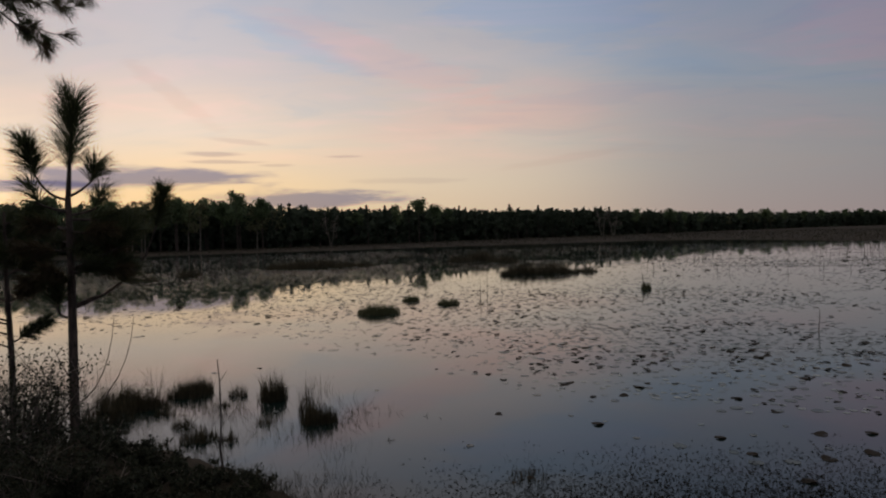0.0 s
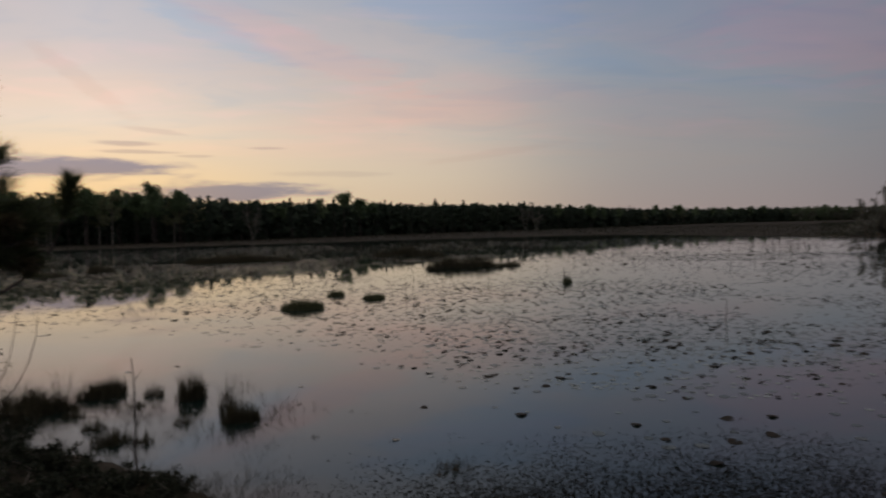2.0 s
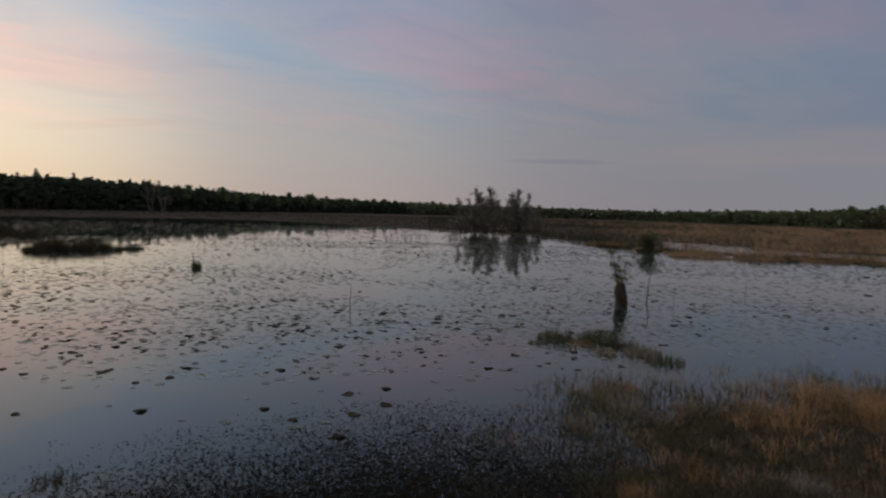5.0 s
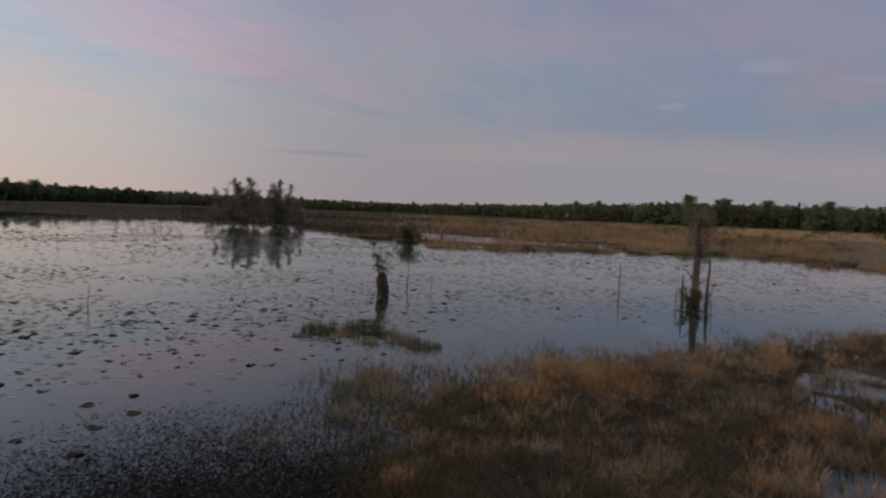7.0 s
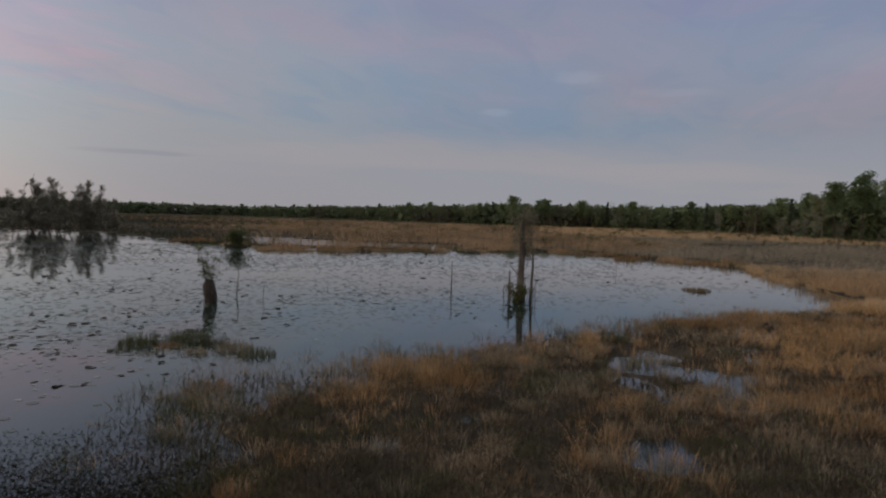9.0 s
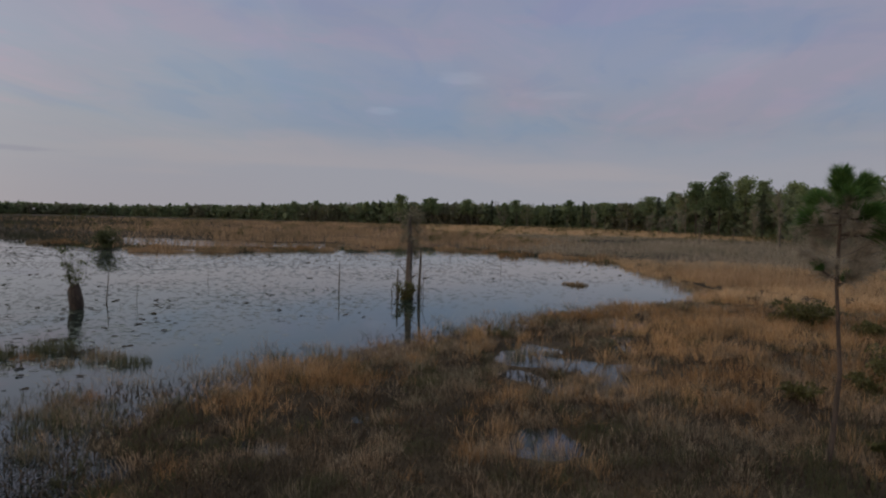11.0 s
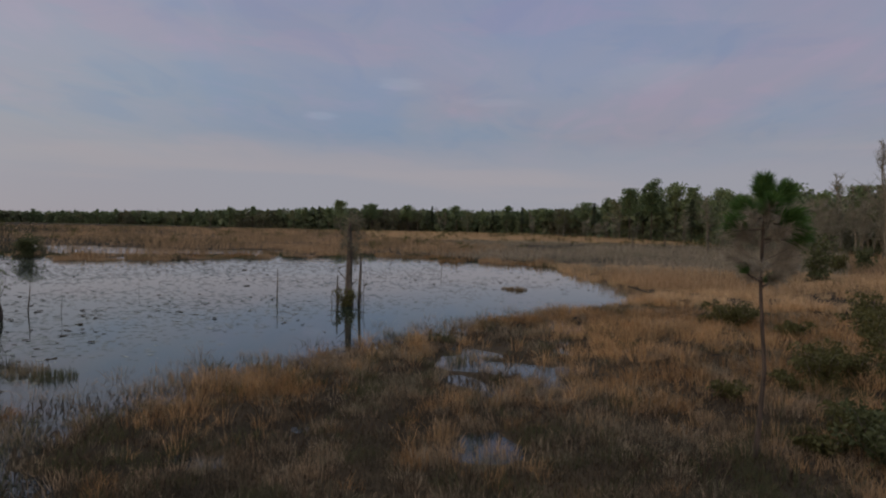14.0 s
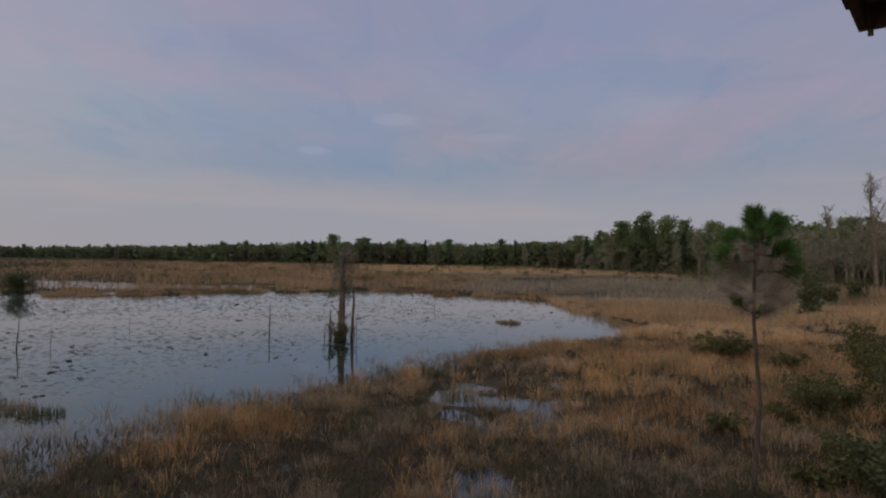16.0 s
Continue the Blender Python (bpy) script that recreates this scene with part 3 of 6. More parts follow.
def bare_tree(rng, tall=8.0, stems=1, spread=0.35, twigs=7, label="bare grey leafless tree at the water's edge", group="bare trees round the pond",
              mat=None, thick=1.0, fine_r=0.008, pale=False, upright=False):
    """A leafless tree: stems, limbs and fine twigs."""
    mat = mat or GREY_BARK
    ob = thing("bare_tree", label, "tree", group=group)
    fine = Build()
    for s in range(stems):
        a = rng.uniform(0, 2 * math.pi)
        out = spread * rng.uniform(0.4, 1.0) if stems > 1 else 0.05
        hgt = tall * rng.uniform(0.75, 1.0) if s else tall
        pts = bend((0.25 * math.cos(a) * (stems > 1), 0.25 * math.sin(a) * (stems > 1), -0.1),
                   (out * math.cos(a), out * math.sin(a), 1), hgt, 8, 0.0, 0.09, rng)
        part("trunk", Build().add(*tube(pts, thick * (0.012 * hgt + 0.02) * np.linspace(1, 0.12, 8) + 0.006, 6)), mat, ob)
        limbs = Build()
        for k in range(15):
            u = rng.uniform(0.10 if upright else 0.22, 0.97)
            q = pts[0] + (pts[-1] - pts[0]) * u
            i = int(u * 7)
            q = pts[i] + (pts[min(i + 1, 7)] - pts[i]) * (u * 7 - i)
            b = rng.uniform(0, 2 * math.pi)
            ln = hgt * 0.30 * (1.12 - u) * rng.uniform(0.6, 1.2) + 0.25
            lp = bend(q, (math.cos(b), math.sin(b), rng.uniform(0.9, 2.0) if pale or upright else rng.uniform(0.35, 1.1)), ln, 5, 0.12, 0.12, rng)
            limbs.add(*tube(lp, np.linspace(0.004 * hgt + 0.006, 0.006, 5), 4))
            for m in range(twigs):
                w = rng.uniform(0.25, 1.0)
                j = min(int(w * 4), 3)
                tp = lp[j] + (lp[j + 1] - lp[j]) * (w * 4 - j)
                c = rng.uniform(0, 2 * math.pi)
                tl = ln * rng.uniform(0.22, 0.5)
                tw = bend(tp, (math.cos(c), math.sin(c), rng.uniform(0.1, 1.2)), tl, 3, 0.1, 0.1, rng)
                fine.add(*tube(tw, np.linspace(fine_r, fine_r * 0.6, 3), 3))
                k5 = 4
                c2 = c + rng.uniform(-1.4, 1.4, k5)
                root = tw[0] + (tw[2] - tw[0]) * rng.uniform(0.2, 1.0, (k5, 1))
                v, q, tri = needles(root, np.stack([np.cos(c2), np.sin(c2), rng.uniform(0.1, 1.4, k5)], 1), k5, max(tl * 0.9, 0.5), rng, fine_r * 0.25)
                fine.add(v, q)
                fine.f.append(tri + fine.count - len(v))
        tagged(part("branchwork", limbs, mat, ob), kind="stuff")
    tagged(part("twig_spray", fine, PALE_TWIG if pale else TWIG, ob), kind="stuff")
    return ob


def tuft(parent, base, way, length, needle, n, rng, mat=None, open_=0.75, name="needle_tuft", wide=0.005):
    """A shoot with long needles all along it, fanned outwards and up."""
    way = np.asarray(way, float) / np.linalg.norm(way)
    t = rng.uniform(0.0, 1.0, n) ** 0.8
    root = np.asarray(base, float) + t[:, None] * way * length
    rnd = rng.normal(size=(n, 3))
    rnd -= (rnd @ way)[:, None] * way
    rnd /= np.maximum(np.linalg.norm(rnd, axis=1, keepdims=True), 1e-9)
    spread = open_ * rng.uniform(0.45, 1.15, (n, 1)) * (1.0 - 0.45 * t[:, None])
    dirs = way * (1.0 - 0.35 * spread) + rnd * spread
    v, q, tri = needles(root, dirs, n, needle, rng, wide)
    b = Build()
    b.add(v, q)
    b.f.append(tri)
    return part(name, b, mat or NEEDLE, parent)


def grass_clump(name, label, x, y, r, tall, n, mat, rng, group="grass clumps in the shallows", z=None, lean=0.2, width=0.006):
    """One tussock: blades packed round a low root mound."""
    z0 = (max(height_at(x, y), -0.15) if z is None else z)
    ob = thing(name, label, "grass", (x, y, z0), group=group)
    a = rng.uniform(0, 2 * np.pi, n)
    d = r * np.sqrt(rng.uniform(0, 1, n))
    p = np.stack([np.cos(a) * d, np.sin(a) * d, np.full(n, -0.05)], 1)
    v, q, t = blades(p, tall * (1 - 0.4 * (d / r) ** 2) * rng.uniform(0.5, 1.2, n), width, lean, rng)
    b = Build()
    b.add(v, q)
    b.f.append(t)
    tagged(part("foliage", b, mat, ob), kind="stuff")
    k = 10
    ang = np.arange(k) * 2 * np.pi / k
    mound = [(0, 0, 0.04)] + [(math.cos(s) * r * 0.8 * rng.uniform(0.8, 1.2), math.sin(s) * r * 0.8 * rng.uniform(0.8, 1.2), 0.0) for s in ang]
    mound += [(math.cos(s) * r * 1.05, math.sin(s) * r * 1.05, -0.25) for s in ang]
    i = np.arange(k)
    j = (i + 1) % k
    m = Build().add(mound, np.stack([np.zeros(k, int), 1 + i, 1 + j], 1))
    m.f.append(np.stack([1 + i, 11 + i, 11 + j, 1 + j], 1))
    part("root_mound", m, SOIL, ob)
    return ob


def shrub(name, label, x, y, tall, broad, leaves, size, mat, rng, group="shrubs on the bank", stems=9, z=None, flat=0.8):
    ob = thing(name, label, "shrub", (x, y, height_at(x, y) - 0.03 if z is None else z), group=group)
    wood, centres, radii = Build(), [], []
    for k in range(stems):
        a = rng.uniform(0, 2 * math.pi)
        ln = tall * rng.uniform(0.6, 1.0)
        pts = bend((rng.normal(0, 0.06), rng.normal(0, 0.06), 0), (math.cos(a) * broad / tall * 0.7, math.sin(a) * broad / tall * 0.7, 1.0), ln, 5, 0.05, 0.12, rng)
        wood.add(*tube(pts, np.linspace(0.014, 0.005, 5), 4))
        for u in (1, 2, 3, 4):
            centres.append(pts[u])
            radii.append(tall * 0.24 * rng.uniform(0.7, 1.2))
            q = pts[u] + rng.normal(0, 0.16 * tall, 3) * np.array([1, 1, 0.6])
            wood.add(*tube([pts[u - 1], (pts[u - 1] + q) / 2, q], (0.006, 0.005, 0.003), 3))
            centres.append(q)
            radii.append(tall * 0.16)
    tagged(part("woody_base", wood, TWIG, ob), kind="stuff")
    part("foliage", Build().add(*leaf_cloud(centres, radii, max(3, leaves // len(centres)), size, rng, flat)), mat, ob)
    return ob


# ================= woods round the pond =================
# bearing, distance, height of the trees along the far edge
WOOD_AZ = np.array([-150, -135, -124, -119, -113, -107, -103, -98, -92, -85, -78, -70, -62, -55, -46, -38, -31, -26, -19, -12, 2, 13, 17, 24, 45.0])
WOOD_R = np.array([95, 95, 105, 120, 150, 185, 215, 270, 310, 335, 350, 410, 500, 560, 540, 480, 425, 365, 305, 262, 216, 192, 192, 192, 180])
WOOD_H = np.array([12, 12, 12, 12, 13, 14, 16.5, 13.5, 13, 13, 14, 12.5, 11, 9.8, 9.8, 9.8, 9.8, 9.6, 10.4, 12.0, 12.5, 12.8, 15.0, 14.2, 13.5])


def far_woods():
    rng = np.random.default_rng(21)
    kinds = [pine_tree(rng, 14, 0.48, 2.7), pine_tree(rng, 14, 0.55, 3.0), pine_tree(rng, 14, 0.42, 2.4),
             pine_tree(rng, 14, 0.2, 2.3, True, 1.0, "pointed conifer across the water, foliage darkened as if backlit"),
             pine_tree(rng, 14, 0.15, 2.0, True, 1.0, "pointed conifer across the water, foliage darkened as if backlit"),
             leafy_tree(rng, 14, 3.8)]
    for k in kinds:
        k.location = polar(-140.0 - 3 * kinds.index(k), 100.0) + (0.3,)
    az = 42.0
    placed = 0
    while az > -123:
        r0 = np.interp(az, WOOD_AZ, WOOD_R)
        h0 = np.interp(az, WOOD_AZ, WOOD_H)
        r = r0 + rng.uniform(-3, 9)
        x, y = polar(az, r)
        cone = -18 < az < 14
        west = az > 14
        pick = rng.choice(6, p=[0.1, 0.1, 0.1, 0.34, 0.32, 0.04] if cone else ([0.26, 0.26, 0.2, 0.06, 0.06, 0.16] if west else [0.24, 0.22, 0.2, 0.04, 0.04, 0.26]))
        s = h0 / 14 * rng.uniform(0.82, 1.06)
        wide = s * rng.uniform(0.9, 1.25)
        m = pose(x, y, height_at(x, y) - 0.1, 0, 0, rng.uniform(0, 360)) @ Matrix.Diagonal((wide, wide, s, 1))
        copy_thing(kinds[pick], m)
        placed += 1
        az -= math.degrees(rng.uniform(2.8, 5.6) * max(1.0, r0 / 240) / r0)
    return kinds


def woods_mass():
    """The unbroken depth of the woods behind the first trees."""
    rng = np.random.default_rng(22)
    b = Build()
    centres, radii, tops, top_r, deep = [], [], [], [], []
    az = 46.0
    while az > -126:
        r0 = np.interp(az, WOOD_AZ, WOOD_R)
        h0 = np.interp(az, WOOD_AZ, WOOD_H)
        for row in range(2):
            r = r0 + 4 + row * 7 + rng.uniform(-2, 4)
            x, y = polar(az + rng.normal(0, 0.2), r)
            h = h0 * rng.uniform(0.76, 0.97)
            z0 = 0.2
            b.add(*tube([(x, y, z0 - 0.4), (x, y, z0 + h * 0.5), (x, y, z0 + h * 0.95)], (0.16, 0.1, 0.03), 4))
            for k in range(18):
                f = rng.uniform(0.03, 0.98)
                low = f < 0.66
                (centres if low else tops).append((x + rng.normal(0, 1.0), y + rng.normal(0, 1.0), z0 + h * f))
                (radii if low else top_r).append(rng.uniform(0.8, 1.3) * (1.2 - 0.6 * f))
        for k in range(160):
            x, y = polar(az + rng.normal(0, math.degrees(1.8 / r0)), r0 + rng.uniform(10, 26))
            deep.append((x, y, h0 * 0.86 * rng.uniform(0.0, 1.0) ** 1.15))
        az -= math.degrees(3.6 * max(1.0, r0 / 300) / r0)
    tagged(part("far_trunks", b, PINE_BARK), "thin dark trunks deep in the woods", "woods", kind="stuff")
    # sunset side takes the foliage darkened for backlight, the rest the lit green
    for dark, mat, label in ((True, BACKLIT_CONIFER, "dense conifer woods closing the sunset side, darkened as if backlit"), (False, WOODS, "dense green pine woods closing the far side of the marsh")):
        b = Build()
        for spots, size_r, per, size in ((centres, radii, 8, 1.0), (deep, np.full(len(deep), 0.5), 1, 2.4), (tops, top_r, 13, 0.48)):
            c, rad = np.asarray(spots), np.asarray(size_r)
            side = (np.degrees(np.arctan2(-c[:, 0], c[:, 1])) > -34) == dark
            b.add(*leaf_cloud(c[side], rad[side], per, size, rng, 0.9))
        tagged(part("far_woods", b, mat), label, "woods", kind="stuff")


far_woods()
woods_mass()

# trees that stand out above the rest: bearing, distance, height, kind
rng = np.random.default_rng(31)
for az, r, tall, broad, crown in ((2.05, 212, 13.8, 3.0, 0.72), (17.2, 188, 15.6, 3.4, 0.5), (15.2, 190, 14.0, 2.6, 0.55),
                                  (-18.9, 300, 10.6, 3.4, 0.45), (-25.9, 360, 9.6, 3.2, 0.6), (21.8, 188, 14.6, 3.0, 0.55)):
    x, y = polar(az, r)
    t = pine_tree(rng, tall, crown, broad, False, 1.3, "tall flat-topped pine standing above the tree line")
    t.location = (x, y, height_at(x, y) - 0.1)
for az, r, tall, broad in ((-103.9, 205, 18.3, 4.2), (-105.7, 200, 17.3, 3.6), (-102.2, 210, 16.0, 3.8), (-107.0, 195, 15.4, 3.6),
                           (-77.7, 345, 15.2, 4.4), (-80.4, 340, 13.6, 4.4), (-109.2, 188, 14.4, 3.4), (-83.5, 340, 13.6, 4.2)):
    x, y = polar(az, r)
    t = pine_tree(rng, tall, 0.42, broad, False, 2.6, "tall full-crowned green pine at the edge of the marsh")
    t.location = (x, y, height_at(x, y) - 0.1)
for az, r, tall, broad in ((25.1, 190, 15.9, 3.6), (24.2, 192, 16.2, 3.4), (26.6, 190, 15.2, 3.2), (20.1, 188, 15.8, 3.6), (21.0, 192, 15.2, 3.0), (28.0, 190, 15.6, 3.4)):
    x, y = polar(az, r)
    t = leafy_tree(rng, tall, broad, "round-crowned dark tree in the woods at sunset")
    t.location = (x, y, height_at(x, y) - 0.1)
for az, r, tall in ((-13.5, 268, 12.4), (-14.4, 266, 12.0), (9.6, 194, 11.5), (-86.5, 330, 14.0), (-88.2, 330, 13.0)):
    x, y = polar(az, r)
    t = bare_tree(rng, tall, 2, 0.3, 6, "bare grey tree among the dark pines", fine_r=0.03)
    t.location = (x, y, height_at(x, y) - 0.1)

# clump of bare trees on the far shore, mirrored in the water
for dx, dy, tall in ((-4.2, 2, 6.0), (-2.0, -1, 7.8), (-1.0, 1.5, 8.8), (0.2, 0, 8.2), (2.2, 1, 6.6), (3.6, -1, 7.4), (5.2, 0.5, 7.9), (6.4, 1.6, 7.0), (7.6, 0, 5.4), (-3.0, 1.0, 7.0), (-1.6, 0.4, 8.4), (4.4, 1.2, 7.2)):
    x, y = polar(-41.6, 124)
    x, y = x + dx * 0.72 - dy * 0.5, y - dx * 0.70 + dy * 0.6
    t = bare_tree(rng, tall, 2, 0.22, 13, "bare brown-grey cypress in a clump on the far shore", "cypress clump on the far shore", TWIG, 0.9, 0.034, True, upright=True)
    t.location = (x, y, max(height_at(x, y), -0.1) - 0.05)
    # suckers round its foot
    px, py = x + rng.normal(0, 1.2), y + rng.normal(0, 1.2)
    copy_thing(t, pose(px, py, max(height_at(px, py), -0.1) - 0.05, 0, 0, rng.uniform(0, 360)) @ Matrix.Diagonal((1.0, 1.0, rng.uniform(0.35, 0.55), 1)))

# grey leafless trees at the marsh edge
for az, r, tall in ((-117.6, 112, 12.6), (-120.4, 100, 15.5), (-119.3, 112, 11.5), (-121.6, 96, 12.0), (-118.6, 104, 10.0), (-116.4, 122, 10.0), (-115.0, 130, 9.6),
                    (-113.6, 140, 10.2), (-108.3, 165, 12.0), (-111.0, 150, 9.5), (-112.4, 146, 9.0), (-106.4, 180, 9.0), (-101.0, 200, 8.0), (-100.2, 205, 6.5),
                    (-122.6, 98, 13.0), (-116.9, 108, 8.6), (-119.9, 106, 9.4)):
    x, y = polar(az, r)
    t = bare_tree(rng, tall, 2, 0.16, 11, "bare grey leafless tree at the edge of the marsh", "bare trees at the marsh edge", None, 1.0, 0.03, True)
    t.location = (x, y, height_at(x, y) - 0.1)
    if tall < 10.5:
        for k in range(2):
            a2, r2 = az + rng.uniform(-5, 7), r + rng.uniform(-6, 34)
            wide = rng.uniform(0.8, 1.1)
            x, y = polar(a2, r2)
            copy_thing(t, pose(x, y, height_at(x, y) - 0.1, 0, 0, rng.uniform(0, 360)) @ Matrix.Diagonal((wide, wide, rng.uniform(0.7, 1.05), 1)))

# ================= the young pine on the near bank =================


def young_pine():
    rng = np.random.default_rng(41)
    x, y = polar(29.35, 12.6)
    z = height_at(x, y)
    right = np.array([math.cos(radians(29.35)), math.sin(radians(29.35)), 0])     # across the line of sight
    ob = thing("young_pine", "slender young longleaf pine with brushy needle plumes on the bank", "tree", (x, y, z - 0.05))

    def at(u, h, d=0.0):
        """Sideways from the stem, height over the water, depth."""
        return right * u + np.array([0, 0, h - z]) + d * np.array([-right[1], right[0], 0])
    line = np.array([at(-0.03, z - 0.05), at(-0.02, 1.2), at(0.0, 2.4), at(0.01, 3.4), at(0.0, 4.2), at(0.04, 4.8), at(0.14, 5.8)])
    part("trunk", Build().add(*tube(line, (0.088, 0.076, 0.067, 0.058, 0.048, 0.032, 0.012), 10)), PINE_BARK, ob)
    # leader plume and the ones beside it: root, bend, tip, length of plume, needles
    tuft(ob, at(0.03, 4.75), at(0.12, 5.8) - at(0.03, 4.75), 1.1, 0.64, 1150, rng, BACKLIT_NEEDLE, 1.12, wide=0.0032)
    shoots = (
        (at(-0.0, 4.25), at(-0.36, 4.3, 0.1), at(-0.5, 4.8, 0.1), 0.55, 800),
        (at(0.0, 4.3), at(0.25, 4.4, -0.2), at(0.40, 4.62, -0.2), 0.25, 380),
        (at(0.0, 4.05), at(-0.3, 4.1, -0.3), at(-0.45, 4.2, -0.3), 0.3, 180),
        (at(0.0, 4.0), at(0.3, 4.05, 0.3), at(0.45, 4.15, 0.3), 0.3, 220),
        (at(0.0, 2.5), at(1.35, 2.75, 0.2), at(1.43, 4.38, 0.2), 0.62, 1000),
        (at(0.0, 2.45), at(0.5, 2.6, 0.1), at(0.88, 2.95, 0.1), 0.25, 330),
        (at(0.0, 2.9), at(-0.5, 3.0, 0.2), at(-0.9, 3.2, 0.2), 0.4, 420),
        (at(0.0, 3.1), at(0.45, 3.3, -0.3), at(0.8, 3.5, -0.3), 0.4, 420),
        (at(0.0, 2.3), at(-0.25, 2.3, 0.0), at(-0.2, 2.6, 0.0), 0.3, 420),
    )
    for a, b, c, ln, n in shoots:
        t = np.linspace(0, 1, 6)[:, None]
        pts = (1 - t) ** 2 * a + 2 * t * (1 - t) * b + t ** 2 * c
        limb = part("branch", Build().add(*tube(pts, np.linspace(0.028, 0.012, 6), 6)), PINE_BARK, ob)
        tuft(limb, pts[4], pts[5] - pts[3] + np.array([0, 0, 0.25]), ln, 0.38 if ln == 0.62 else 0.48, int(n * 0.8), rng, BACKLIT_NEEDLE, 1.2, wide=0.0042)
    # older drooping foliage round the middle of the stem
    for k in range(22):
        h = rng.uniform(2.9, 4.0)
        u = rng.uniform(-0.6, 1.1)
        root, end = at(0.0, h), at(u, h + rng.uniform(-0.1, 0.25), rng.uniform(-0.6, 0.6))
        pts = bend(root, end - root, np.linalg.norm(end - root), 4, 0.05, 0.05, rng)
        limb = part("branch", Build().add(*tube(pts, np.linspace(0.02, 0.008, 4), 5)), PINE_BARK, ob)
        tuft(limb, pts[1], pts[3] - pts[1], 0.5, 0.3, 340, rng, NEEDLE_OLD if k % 2 else BACKLIT_NEEDLE, 1.1, wide=0.005)
    # bare shoots low on the stem
    for a, b, c in ((at(0.0, 0.85), at(0.5, 1.05), at(0.62, 2.3)), (at(0.0, 0.6), at(0.8, 1.0), at(0.92, 2.25)),
                    (at(0.0, 0.95), at(-0.6, 1.3), at(-0.95, 2.1)), (at(0.0, 1.2), at(-0.2, 1.5), at(-0.28, 1.8))):
        t = np.linspace(0, 1, 7)[:, None]
        pts = (1 - t) ** 2 * a + 2 * t * (1 - t) * b + t ** 2 * c
        part("bare_shoot", Build().add(*tube(pts, np.linspace(0.014, 0.005, 7), 5)), TWIG, ob)
    return ob


young_pine()


def bank_pine():
    """A second young pine farther left, dark and bushy."""
    rng = np.random.default_rng(42)
    x, y = polar(33.4, 13.4)
    ob = thing("young_pine", "dark bushy young pine on the bank", "tree", (x, y, height_at(x, y) - 0.05))
    line = np.array([(0, 0, 0), (0.03, 0, 1.5), (-0.02, 0.02, 2.8), (0.0, 0, 4.0)])
    part("trunk", Build().add(*tube(line, (0.06, 0.05, 0.04, 0.02), 8)), PINE_BARK, ob)
    for k in range(20):
        h = rng.uniform(1.7, 3.95)
        a = rng.uniform(0, 2 * math.pi)
        ln = rng.uniform(0.4, 1.0) * (1.3 - 0.2 * h)
        pts = bend((0, 0, h), (math.cos(a), math.sin(a), 0.35), max(ln, 0.3), 4, 0.15, 0.05, rng)
        limb = part("branch", Build().add(*tube(pts, np.linspace(0.018, 0.008, 4), 5)), PINE_BARK, ob)
        tuft(limb, pts[1], pts[3] - pts[1], 0.5, 0.3, 560, rng, BACKLIT_NEEDLE if k % 3 else NEEDLE_OLD, 1.0, wide=0.006)


bank_pine()


